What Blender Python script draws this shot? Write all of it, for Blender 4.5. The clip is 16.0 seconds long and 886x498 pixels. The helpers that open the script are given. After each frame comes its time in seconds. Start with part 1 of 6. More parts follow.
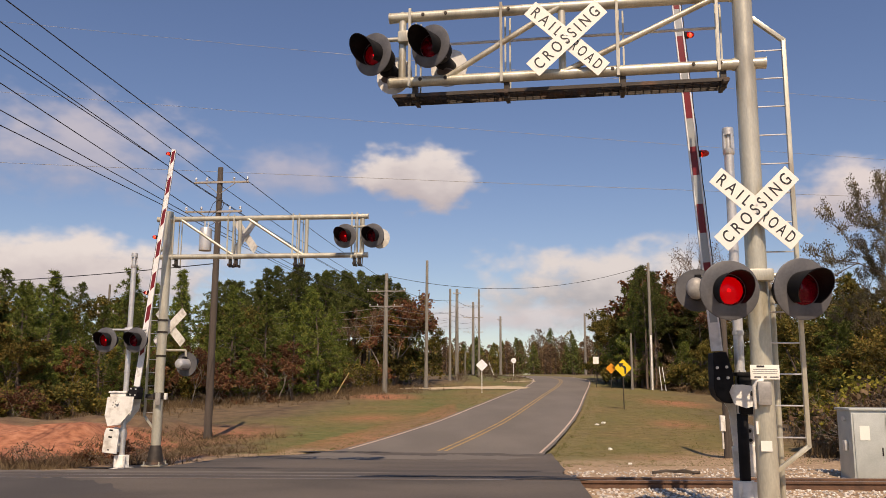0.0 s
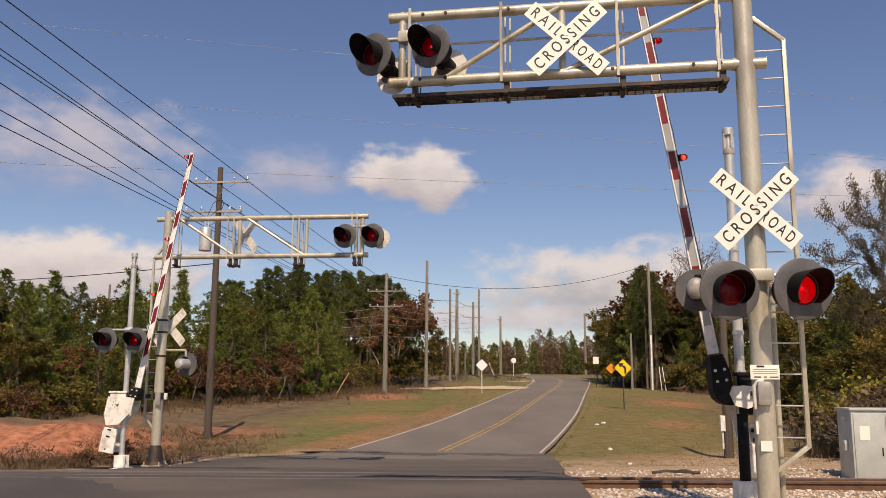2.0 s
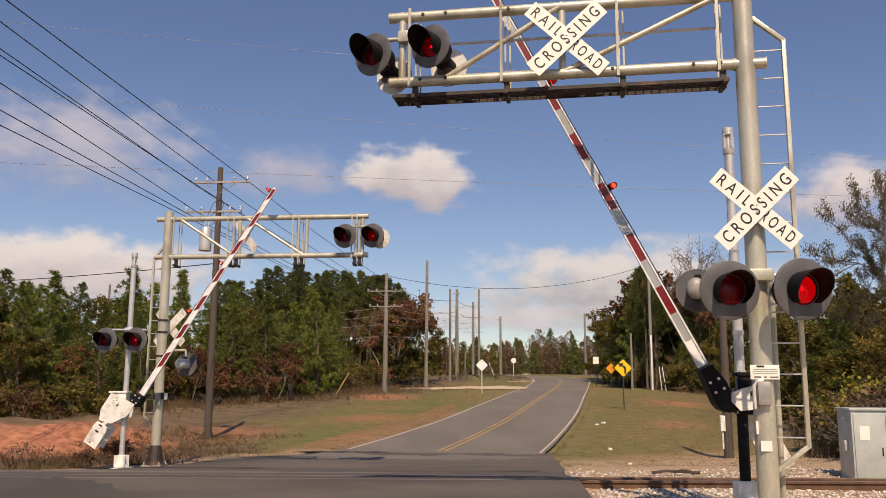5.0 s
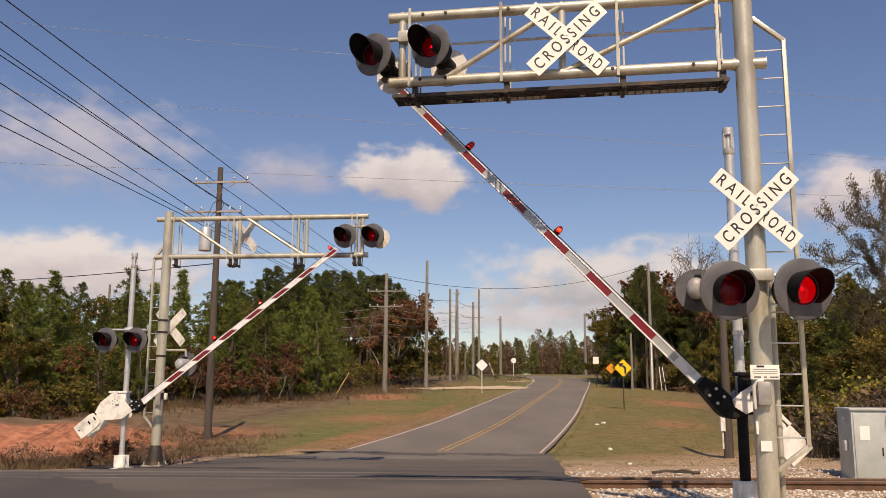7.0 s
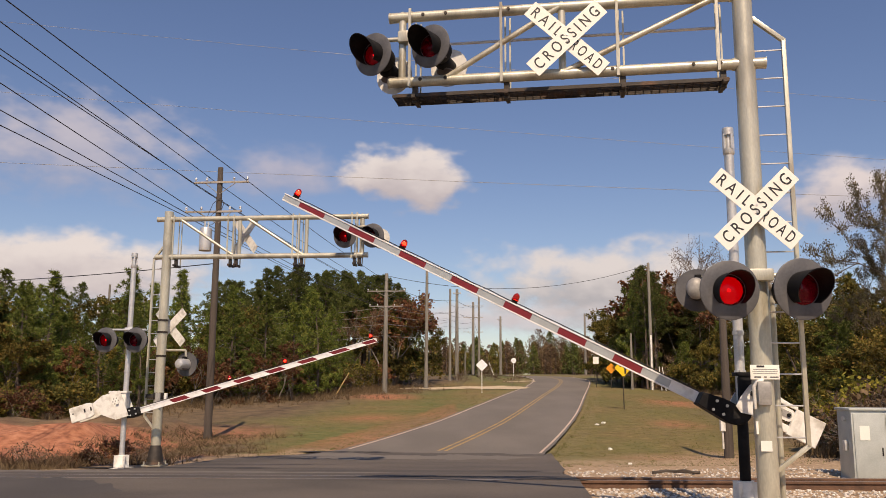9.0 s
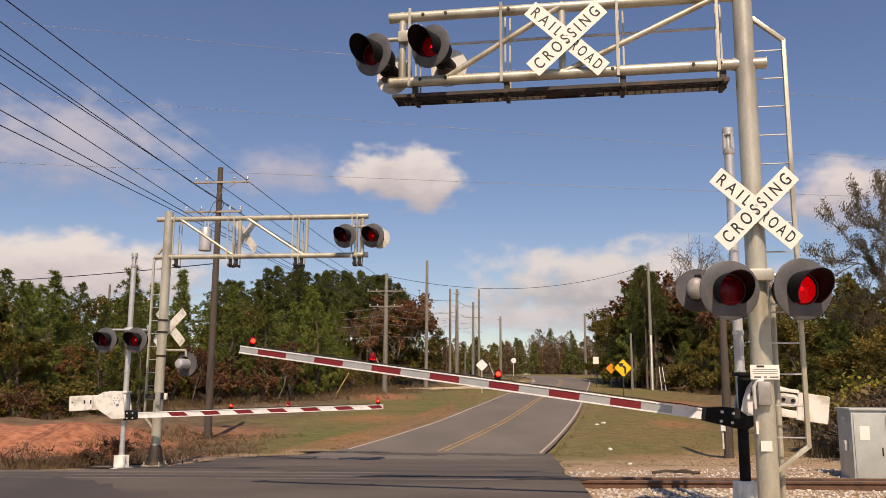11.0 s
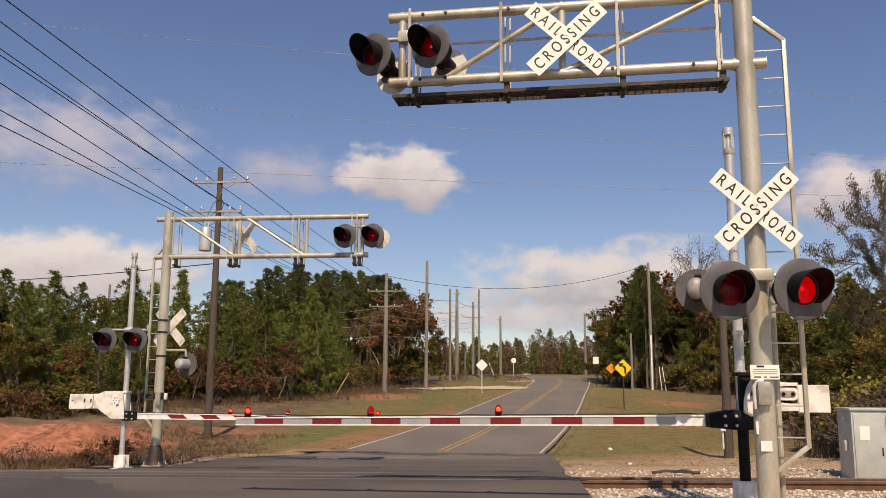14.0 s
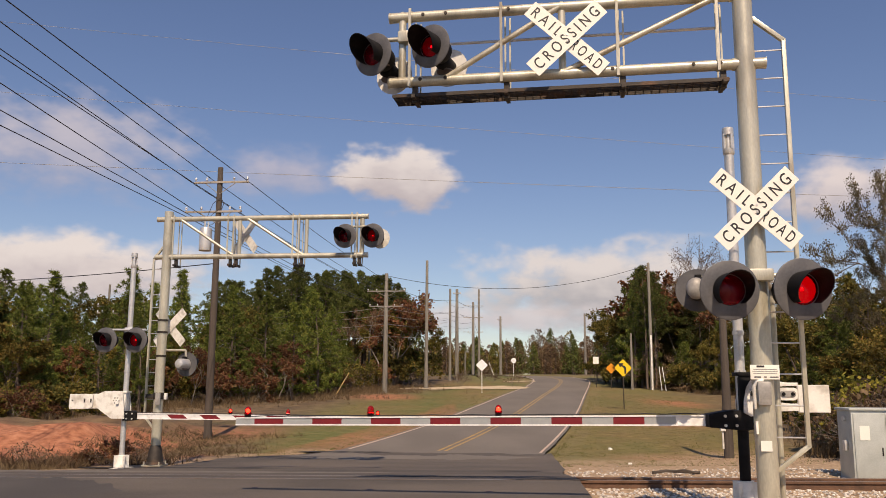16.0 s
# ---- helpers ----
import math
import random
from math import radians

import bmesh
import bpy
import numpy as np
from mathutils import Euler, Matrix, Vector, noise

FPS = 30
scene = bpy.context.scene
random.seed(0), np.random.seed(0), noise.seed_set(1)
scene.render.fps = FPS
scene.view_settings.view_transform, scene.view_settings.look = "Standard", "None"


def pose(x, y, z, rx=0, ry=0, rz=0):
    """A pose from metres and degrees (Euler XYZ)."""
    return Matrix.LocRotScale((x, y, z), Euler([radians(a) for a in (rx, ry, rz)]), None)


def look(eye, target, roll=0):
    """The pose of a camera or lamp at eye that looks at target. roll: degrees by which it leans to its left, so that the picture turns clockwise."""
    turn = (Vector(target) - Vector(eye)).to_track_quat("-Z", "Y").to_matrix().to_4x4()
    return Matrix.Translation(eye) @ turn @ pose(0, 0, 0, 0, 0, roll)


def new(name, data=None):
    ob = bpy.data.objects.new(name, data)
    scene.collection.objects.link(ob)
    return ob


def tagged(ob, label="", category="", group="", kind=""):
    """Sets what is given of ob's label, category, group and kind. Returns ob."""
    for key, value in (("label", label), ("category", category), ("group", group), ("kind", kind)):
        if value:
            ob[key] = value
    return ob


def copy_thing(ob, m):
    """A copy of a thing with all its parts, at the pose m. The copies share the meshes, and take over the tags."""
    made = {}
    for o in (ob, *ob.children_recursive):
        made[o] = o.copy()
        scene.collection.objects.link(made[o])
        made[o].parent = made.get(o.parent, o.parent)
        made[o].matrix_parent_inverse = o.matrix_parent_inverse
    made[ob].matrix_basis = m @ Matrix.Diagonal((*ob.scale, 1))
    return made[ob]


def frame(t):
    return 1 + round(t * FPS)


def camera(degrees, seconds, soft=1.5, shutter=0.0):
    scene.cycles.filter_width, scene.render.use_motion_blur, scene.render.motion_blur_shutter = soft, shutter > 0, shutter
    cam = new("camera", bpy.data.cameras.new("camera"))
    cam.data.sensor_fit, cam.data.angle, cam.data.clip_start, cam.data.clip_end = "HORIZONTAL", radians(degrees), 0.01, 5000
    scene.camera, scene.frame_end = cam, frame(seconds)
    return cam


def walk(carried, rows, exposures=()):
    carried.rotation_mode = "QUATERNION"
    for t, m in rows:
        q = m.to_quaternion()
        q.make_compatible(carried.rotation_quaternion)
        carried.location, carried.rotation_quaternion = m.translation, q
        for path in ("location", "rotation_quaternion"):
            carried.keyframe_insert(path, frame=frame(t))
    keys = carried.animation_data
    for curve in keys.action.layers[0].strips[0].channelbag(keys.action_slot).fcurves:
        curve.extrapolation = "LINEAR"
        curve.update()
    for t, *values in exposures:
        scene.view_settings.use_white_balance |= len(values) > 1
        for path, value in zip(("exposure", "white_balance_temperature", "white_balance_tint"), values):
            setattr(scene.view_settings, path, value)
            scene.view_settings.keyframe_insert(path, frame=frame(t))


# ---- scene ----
cam = camera(55.2, 16.0, soft=0.85)
EYE = Matrix.Translation((0, 0, 1.5)) @ pose(0, 0, 0, 99.42, 0, 0) @ pose(0, 0, 0, 0, 0, 0.3)
walk(cam, [(0.0, EYE), (16.0, EYE)], exposures=[(0.0, -0.09, 7800, 21), (16.0, -0.09, 7800, 21)])

# ---- light ----
SUN_EL, SUN_AZ = radians(50), radians(4)      # the sun stands behind the camera
world = bpy.data.worlds.new("sky")
scene.world = world
world.use_nodes = True
wn = world.node_tree
sky = wn.nodes.new("ShaderNodeTexSky")
sky.sky_type, sky.sun_disc = "NISHITA", False
sky.sun_elevation, sky.sun_rotation = SUN_EL, radians(180) - SUN_AZ
sky.air_density, sky.dust_density, sky.ozone_density = 1.0, 0.4, 4.0
wn.nodes["Background"].inputs["Strength"].default_value = 0.116
hue = wn.nodes.new("ShaderNodeHueSaturation")
hue.inputs["Saturation"].default_value, hue.inputs["Hue"].default_value = 1.1, 0.506
wn.links.new(sky.outputs["Color"], hue.inputs["Color"])
wn.links.new(hue.outputs["Color"], wn.nodes["Background"].inputs["Color"])
sun = new("sun", bpy.data.lights.new("sun", "SUN"))
sun.data.energy, sun.data.angle, sun.data.color = 4.9, radians(0.5), (1.0, 0.9, 0.74)
SUN_DIR = Vector((math.sin(SUN_AZ) * math.cos(SUN_EL), -math.cos(SUN_AZ) * math.cos(SUN_EL), math.sin(SUN_EL)))
sun.matrix_world = look(SUN_DIR * 50, (0, 0, 0))

# ---- materials ----
def material(name, color, rough=0.6, metal=0.0, var=0.25, scale=6.0, bump=0.0, dirt=None, dirt_scale=1.5, dirt_amount=0.5,
             emit=0.0, grain=40.0, random_amount=0.0, stretch=(1, 1, 1), spec=0.5):
    """A surface with grain, stains and relief at two scales."""
    m = bpy.data.materials.new(name)
    m.use_nodes = True
    nt = m.node_tree
    b = nt.nodes["Principled BSDF"]
    b.inputs["Roughness"].default_value, b.inputs["Metallic"].default_value = rough, metal
    b.inputs["Specular IOR Level"].default_value = spec
    co = nt.nodes.new("ShaderNodeTexCoord")
    mp = nt.nodes.new("ShaderNodeMapping")
    mp.inputs["Scale"].default_value = stretch
    nt.links.new(co.outputs["Object"], mp.inputs["Vector"])
    def tex(s, detail=4):
        n = nt.nodes.new("ShaderNodeTexNoise")
        n.inputs["Scale"].default_value, n.inputs["Detail"].default_value = s, detail
        nt.links.new(mp.outputs["Vector"], n.inputs["Vector"])
        return n.outputs["Fac"]
    def mix(fac, a, c, lo=0.35, hi=0.65):
        r = nt.nodes.new("ShaderNodeMapRange")
        r.inputs["From Min"].default_value, r.inputs["From Max"].default_value = lo, hi
        nt.links.new(fac, r.inputs["Value"])
        x = nt.nodes.new("ShaderNodeMix")
        x.data_type = "RGBA"
        nt.links.new(r.outputs["Result"], x.inputs["Factor"])
        for sock, v in ((x.inputs["A"], a), (x.inputs["B"], c)):
            if isinstance(v, (tuple, list)):
                sock.default_value = (*v, 1)
            else:
                nt.links.new(v, sock)
        return x.outputs["Result"], r
    lo = tuple(c * (1 - var) for c in color)
    hi = tuple(min(1, c * (1 + var)) for c in color)
    col, _ = mix(tex(scale), lo, hi)
    fine = tex(grain, 6)
    col2, r2 = mix(fine, tuple(c * (1 - var * 0.6) for c in color), hi)
    blend = nt.nodes.new("ShaderNodeMix")
    blend.data_type = "RGBA"
    blend.inputs["Factor"].default_value = 0.45
    nt.links.new(col, blend.inputs["A"])
    nt.links.new(col2, blend.inputs["B"])
    out = blend.outputs["Result"]
    if dirt:
        d, rr = mix(tex(dirt_scale, 5), out, dirt, 0.66 - 0.3 * dirt_amount, 0.78)
        out = d
    if random_amount:
        info = nt.nodes.new("ShaderNodeObjectInfo")
        hsv = nt.nodes.new("ShaderNodeHueSaturation")
        rr = nt.nodes.new("ShaderNodeMapRange")
        rr.inputs["To Min"].default_value, rr.inputs["To Max"].default_value = 1 - random_amount, 1 + random_amount
        nt.links.new(info.outputs["Random"], rr.inputs["Value"])
        nt.links.new(rr.outputs["Result"], hsv.inputs["Value"])
        nt.links.new(out, hsv.inputs["Color"])
        out = hsv.outputs["Color"]
    nt.links.new(out, b.inputs["Base Color"])
    if bump:
        bn = nt.nodes.new("ShaderNodeBump")
        bn.inputs["Strength"].default_value, bn.inputs["Distance"].default_value = bump, 0.02
        nt.links.new(fine, bn.inputs["Height"])
        nt.links.new(bn.outputs["Normal"], b.inputs["Normal"])
    if emit:
        b.inputs["Emission Color"].default_value = (*color, 1)
        b.inputs["Emission Strength"].default_value = emit
    return m

STEEL = material("weathered_steel_tube", (0.52, 0.495, 0.395), 0.36, 0.4, 0.2, 5, 0.12, (0.22, 0.18, 0.13), 2.6, 0.42, grain=60, stretch=(1, 1, 0.25))
ALU = material("aluminium_pipe", (0.62, 0.62, 0.6), 0.42, 0.6, 0.15, 6, 0.1, (0.35, 0.33, 0.3), 3, 0.3)
DARK_STEEL = material("dark_grating_steel", (0.05, 0.042, 0.035), 0.6, 0.5, 0.3, 8, 0.2, (0.13, 0.07, 0.04), 3, 0.4)
WHITE = material("white_painted_metal", (0.76, 0.75, 0.69), 0.45, 0, 0.08, 4, 0.05, (0.33, 0.29, 0.23), 4.5, 0.6)
SHEET = material("white_sign_sheeting", (0.82, 0.8, 0.72), 0.4, 0, 0.04, 3, 0)
INK = material("black_sign_ink", (0.02, 0.02, 0.022), 0.5, 0, 0.1)
BLACK = material("black_signal_paint", (0.009, 0.009, 0.01), 0.65, 0, 0.3, 8, 0.1, (0.025, 0.023, 0.021), 4, 0.4, spec=0.15)
GREYBLACK = material("faded_black_background", (0.085, 0.085, 0.09), 0.55, 0, 0.2, 5, 0.05, (0.14, 0.135, 0.13), 3, 0.5)
GREYPLATE = material("weathered_grey_plate", (0.28, 0.27, 0.25), 0.5, 0.2, 0.2, 6, 0.05, (0.5, 0.48, 0.44), 4, 0.5)
ARM_WHITE = material("arm_white_sheeting", (0.76, 0.76, 0.74), 0.35, 0, 0.08, 6, 0, (0.45, 0.44, 0.42), 5, 0.3)
ARM_GREY = material("arm_silver_sheeting", (0.35, 0.37, 0.37), 0.3, 0.2, 0.1, 6)
ARM_RED = material("arm_red_sheeting", (0.17, 0.009, 0.013), 0.35, 0, 0.15, 6)
RAIL_RUST = material("rusty_rail", (0.14, 0.075, 0.045), 0.75, 0.2, 0.3, 6, 0.3, (0.05, 0.03, 0.022), 2, 0.5)
RAIL_TOP = material("worn_rail_head", (0.3, 0.25, 0.21), 0.35, 0.7, 0.2, 6, 0.1)
WOOD_POLE = material("weathered_pole_wood", (0.2, 0.185, 0.155), 0.9, 0, 0.3, 3, 0.5, (0.08, 0.06, 0.05), 1.5, 0.4, stretch=(4, 4, 0.4))
DARK_POLE = material("dark_creosoted_wood", (0.075, 0.06, 0.048), 0.9, 0, 0.3, 3, 0.5, (0.05, 0.04, 0.034), 1.5, 0.4, stretch=(4, 4, 0.4))
CABLE = material("black_cable", (0.02, 0.02, 0.022), 0.6)
GALV = material("galvanised_cabinet", (0.44, 0.47, 0.44), 0.5, 0.2, 0.15, 3, 0.05, (0.45, 0.26, 0.12), 1.2, 0.25)
YELLOW = material("yellow_sign_sheeting", (0.82, 0.55, 0.02), 0.4, 0, 0.05)
ORANGE = material("orange_sign_sheeting", (0.75, 0.28, 0.02), 0.4, 0, 0.05)
SIGNBACK = material("bare_aluminium_sign_back", (0.82, 0.82, 0.8), 0.45, 0.1, 0.08)
SAND = material("pale_sand", (0.5, 0.4, 0.27), 0.95, 0, 0.2, 1.5, 0.4, (0.3, 0.22, 0.13), 0.6, 0.4)
CROSSARM = material("grey_crossarm_wood", (0.32, 0.29, 0.25), 0.85, 0, 0.25, 4, 0.3)
CONCRETE = material("pale_concrete", (0.5, 0.47, 0.41), 0.85, 0, 0.15, 4, 0.3)
BARK = material("bark", (0.12, 0.09, 0.07), 0.9, 0, 0.3, 4, 0.5, stretch=(3, 3, 0.6))
PALE_BARK = material("pale_bark", (0.22, 0.19, 0.16), 0.9, 0, 0.3, 4, 0.4, stretch=(3, 3, 0.6))
TWIG = material("grey_twig_bark", (0.15, 0.12, 0.1), 0.9, 0, 0.3, 4, 0.3)
PORCELAIN = material("grey_porcelain", (0.55, 0.57, 0.58), 0.25)
FRESH = material("fresh_dark_asphalt", (0.058, 0.051, 0.046), 0.85, 0, 0.25, 0.8, 0.4, (0.075, 0.066, 0.058), 0.4, 0.5, grain=50)
ASPHALT = material("worn_road_asphalt", (0.146, 0.128, 0.107), 0.88, 0, 0.2, 0.45, 0.3, (0.165, 0.145, 0.125), 0.22, 0.5, grain=60, stretch=(1, 0.35, 1))
APRON = material("dark_crossing_asphalt", (0.077, 0.065, 0.054), 0.85, 0, 0.36, 0.6, 0.5, (0.128, 0.105, 0.083), 0.3, 0.7, grain=50, stretch=(0.5, 1, 1))
LINE_W = material("faded_white_line", (0.5, 0.385, 0.3), 0.7, 0, 0.2, 3, 0, (0.3, 0.24, 0.2), 1.0, 0.25)
LINE_Y = material("faded_yellow_line", (0.36, 0.23, 0.07), 0.7, 0, 0.3, 3, 0, (0.17, 0.138, 0.1), 1.2, 0.85)
GAP_TAR = material("dark_crossing_filler", (0.025, 0.022, 0.02), 0.8, 0, 0.3, 2, 0.3)

def lens_material(name, tint):
    """Red glass that shows a dull red of its own and what lies behind it."""
    m = bpy.data.materials.new(name)
    m.use_nodes = True
    nt = m.node_tree
    b = nt.nodes["Principled BSDF"]
    b.inputs["Base Color"].default_value = (0.34, 0.004, 0.022, 1)
    b.inputs["Roughness"].default_value = 0.15
    tr = nt.nodes.new("ShaderNodeBsdfTransparent")
    tr.inputs["Color"].default_value = (*tint, 1)
    mx = nt.nodes.new("ShaderNodeMixShader")
    mx.inputs[0].default_value = 0.4
    nt.links.new(tr.outputs[0], mx.inputs[1])
    nt.links.new(b.outputs[0], mx.inputs[2])
    nt.links.new(mx.outputs[0], nt.nodes["Material Output"].inputs["Surface"])
    return m
LENS = lens_material("red_lens_glass", (0.8, 0.012, 0.03))
ARM_LENS = lens_material("thin_red_lens_glass", (0.9, 0.3, 0.16))
def glow_material(name, strength):
    """A lit lamp behind red glass."""
    m = material(name, (0.3, 0.06, 0.05), 0.4, 0, 0.05)
    b = m.node_tree.nodes["Principled BSDF"]
    b.inputs["Emission Color"].default_value, b.inputs["Emission Strength"].default_value = (1.0, 0.16, 0.12, 1), strength
    return m
GLOW = glow_material("lit_reflector", 0.85)
GLOW_SIDE = glow_material("lit_reflector_aimed_away", 0.06)
HOT = glow_material("glowing_bulb", 4.0)
ARM_GLOW = glow_material("lit_arm_lamp", 7.0)
REFLECTOR = material("dull_reflector_back", (0.09, 0.07, 0.065), 0.5)

# ---- mesh helpers ----
def box(bm, c, s, rot=None, bevel=0.0):
    m = Matrix.Translation(c) @ (rot or Matrix()) @ Matrix.Diagonal((*s, 1))
    r = bmesh.ops.create_cube(bm, size=1, matrix=m)
    if bevel:
        es = list({e for v in r["verts"] for e in v.link_edges})
        bmesh.ops.bevel(bm, geom=es, offset=bevel, segments=2, affect="EDGES", profile=0.6)

def rod(bm, a, b, r0, r1=None, seg=12, caps=True):
    a, b = Vector(a), Vector(b)
    d = b - a
    m = Matrix.Translation((a + b) / 2) @ d.to_track_quat("Z", "Y").to_matrix().to_4x4()
    bmesh.ops.create_cone(bm, cap_ends=caps, segments=seg, radius1=r0, radius2=r0 if r1 is None else r1, depth=d.length, matrix=m)

def ball(bm, c, r, scale=(1, 1, 1), u=12, v=8):
    bmesh.ops.create_uvsphere(bm, u_segments=u, v_segments=v, radius=r, matrix=Matrix.Translation(c) @ Matrix.Diagonal((*scale, 1)))

def bent(bm, pts, r, seg=8):
    for a, b in zip(pts, pts[1:]):
        rod(bm, a, b, r, seg=seg)
    for p in pts[1:-1]:
        ball(bm, p, r, u=8, v=6)

def tube(bm, pts, r, seg=6):
    """One unbroken tube along points."""
    rings = []
    for i, p in enumerate(pts):
        d = (Vector(pts[min(i + 1, len(pts) - 1)]) - Vector(pts[max(i - 1, 0)])).normalized()
        a = d.orthogonal().normalized() if abs(d.y) > 0.9 else d.cross(Vector((0, 1, 0))).normalized()
        b = d.cross(a)
        rings.append([bm.verts.new(Vector(p) + r * (math.cos(k * 2 * math.pi / seg) * a + math.sin(k * 2 * math.pi / seg) * b)) for k in range(seg)])
    for p, q in zip(rings, rings[1:]):
        for k in range(seg):
            bm.faces.new((p[k], p[(k + 1) % seg], q[(k + 1) % seg], q[k]))

def lathe(bm, prof, seg=24, m=Matrix()):
    """Turns a profile of (radius, height) pairs about z."""
    rings = []
    for r, z in prof:
        rings.append([bm.verts.new(m @ Vector((r * math.cos(2 * math.pi * k / seg), r * math.sin(2 * math.pi * k / seg), z))) for k in range(seg)])
    for p, q in zip(rings, rings[1:]):
        for k in range(seg):
            bm.faces.new((p[k], p[(k + 1) % seg], q[(k + 1) % seg], q[k]))
    return rings

def prism(bm, pts, y0, y1):
    """A flat outline of (x, z) pairs given depth from y0 to y1."""
    f = [bm.verts.new((x, y0, z)) for x, z in pts]
    g = [bm.verts.new((x, y1, z)) for x, z in pts]
    bm.faces.new(f)
    bm.faces.new(g[::-1])
    n = len(pts)
    for k in range(n):
        bm.faces.new((f[k], g[k], g[(k + 1) % n], f[(k + 1) % n]))

def part(name, bm, mat, parent=None, label="", m=None, smooth=True, fix=True):
    me = bpy.data.meshes.new(name)
    if fix:
        bmesh.ops.recalc_face_normals(bm, faces=bm.faces)
    bm.to_mesh(me)
    bm.free()
    for x in mat if isinstance(mat, (list, tuple)) else [mat]:
        me.materials.append(x)
    if smooth:
        me.shade_smooth()
        me.set_sharp_from_angle(angle=radians(35))
    ob = new(name, me)
    if parent is not None:
        ob.parent = parent
    if m is not None:
        ob.matrix_basis = m
    if label:
        ob["label"] = label
    return ob

def thing(name, m, label, category, group="", kind=""):
    ob = new(name)
    ob.empty_display_size = 0.2
    ob.matrix_basis = m
    return tagged(ob, label, category, group, kind)

def lettering(text, size, mat, parent, m, name="lettering", width=None):
    cu = bpy.data.curves.new(name, "FONT")
    cu.body, cu.size, cu.align_x, cu.align_y, cu.extrude, cu.offset, cu.space_character = text, size, "CENTER", "CENTER", 0.0012, 0.0015, 1.6
    tmp = new("draft", cu)
    bpy.context.view_layer.update()
    me = bpy.data.meshes.new_from_object(tmp.evaluated_get(bpy.context.evaluated_depsgraph_get()))
    bpy.data.objects.remove(tmp)
    if width:
        xs = [v.co.x for v in me.vertices]
        k, mid = width / (max(xs) - min(xs)), (max(xs) + min(xs)) / 2
        for v in me.vertices:
            v.co.x = (v.co.x - mid) * k
    me.materials.clear()
    me.materials.append(mat)
    ob = new(name, me)
    ob.parent, ob.matrix_basis = parent, m
    return ob

def lerp(table, t):
    return float(np.interp(t, [a for a, _ in table], [b for _, b in table]))

# ---- the ground and the road ----
PROFILE = [(-300, -0.3), (-20, -0.05), (11, 0.0), (14, 0.06), (15.6, -0.05), (18, -0.22), (21, -0.42), (25, -0.55), (30, -0.61), (36, -0.44), (44, -0.17), (54, 0.3),
           (73, 1.05), (94, 1.85), (104, 2.5), (118, 3.3), (135, 3.9), (160, 4.3), (220, 5.0), (400, 5.0), (4000, 5.0)]
CENTRE = [(-8.5, -25), (-3.6, 11), (-1.75, 22), (0.0, 30), (1.2, 35.4), (2.95, 43.6), (5.05, 53.8), (8.7, 73.4), (12.6, 94.2), (14.4, 104), (15.0, 111),
          (14.2, 118), (11.5, 124), (6.5, 129), (-2, 133.5), (-16, 138), (-40, 143), (-90, 150)]

def smooth_line(pts, n):
    """Points along a Catmull-Rom curve, n to a span."""
    out = []
    for i in range(len(pts) - 1):
        p0, p1, p2, p3 = (np.array(pts[max(0, min(len(pts) - 1, i + k))], float) for k in (-1, 0, 1, 2))
        for s in range(n):
            t = s / n
            out.append(0.5 * (2 * p1 + (p2 - p0) * t + (2 * p0 - 5 * p1 + 4 * p2 - p3) * t * t + (3 * p1 - p0 - 3 * p2 + p3) * t ** 3))
    out.append(np.array(pts[-1], float))
    return out
ROAD_LINE = smooth_line(CENTRE, 6)
ROAD_XY = np.array(ROAD_LINE)
LEFT_EDGE = [(-25, -16), (8, -16), (13, -14), (15, -11), (16, -9.0), (19.7, -7.6), (21, -6.9), (24, -6.7), (25.4, -6.5), (27.3, -5.4), (29.4, -3.6)]
RIGHT_EDGE = [(-25, 1.95), (11, 1.95), (12.5, 2.1), (15, 2.3), (18, 2.5), (21, 2.95), (25, 3.35), (29.4, 3.62)]

def base_z(x, y):
    return lerp(PROFILE, y)

def road_gap(x, y):
    return float(np.min(np.hypot(ROAD_XY[:, 0] - x, ROAD_XY[:, 1] - y)))

def paved(x, y):
    if y < 29.6:
        return lerp(LEFT_EDGE, y) - 0.1 < x < lerp(RIGHT_EDGE, y) + 0.1
    return road_gap(x, y) < 3.8

def ease(a, b, v):
    t = min(1, max(0, (v - a) / (b - a)))
    return t * t * (3 - 2 * t)

def ground_z(x, y):
    z = base_z(x, y)
    if paved(x, y):
        return z - 0.06
    away = ease(0.0, 6, (road_gap(x, y) - 3.8) if y > 29.6 else min(abs(x - lerp(LEFT_EDGE, y)), abs(x - lerp(RIGHT_EDGE, y))))
    if x > 2 and 11.5 < y < 19:
        z -= 0.11 * ease(11.5, 13, y) * (1 - ease(17, 19, y))
    z += away * (noise.noise((x * 0.12, y * 0.12, 3.1)) * 0.22 + noise.noise((x * 0.5, y * 0.5, 7.7)) * 0.07)
    if x < -7 and 18 < y < 60:                     # the clay bank beside the crossing
        k = ease(-9.5, -12.0, x) if x > -12.0 else 1.0
        z += k * ease(23.5, 28, y) * (1 - ease(34, 42, y)) * (0.72 + 0.4 * noise.noise((x * 0.45, y * 0.45, 1.0)) + 0.16 * noise.noise((x * 1.6, y * 1.6, 4.0)))
    if x > 30 and y > 30:
        z += 0.8 * ease(30, 45, x)
    return z

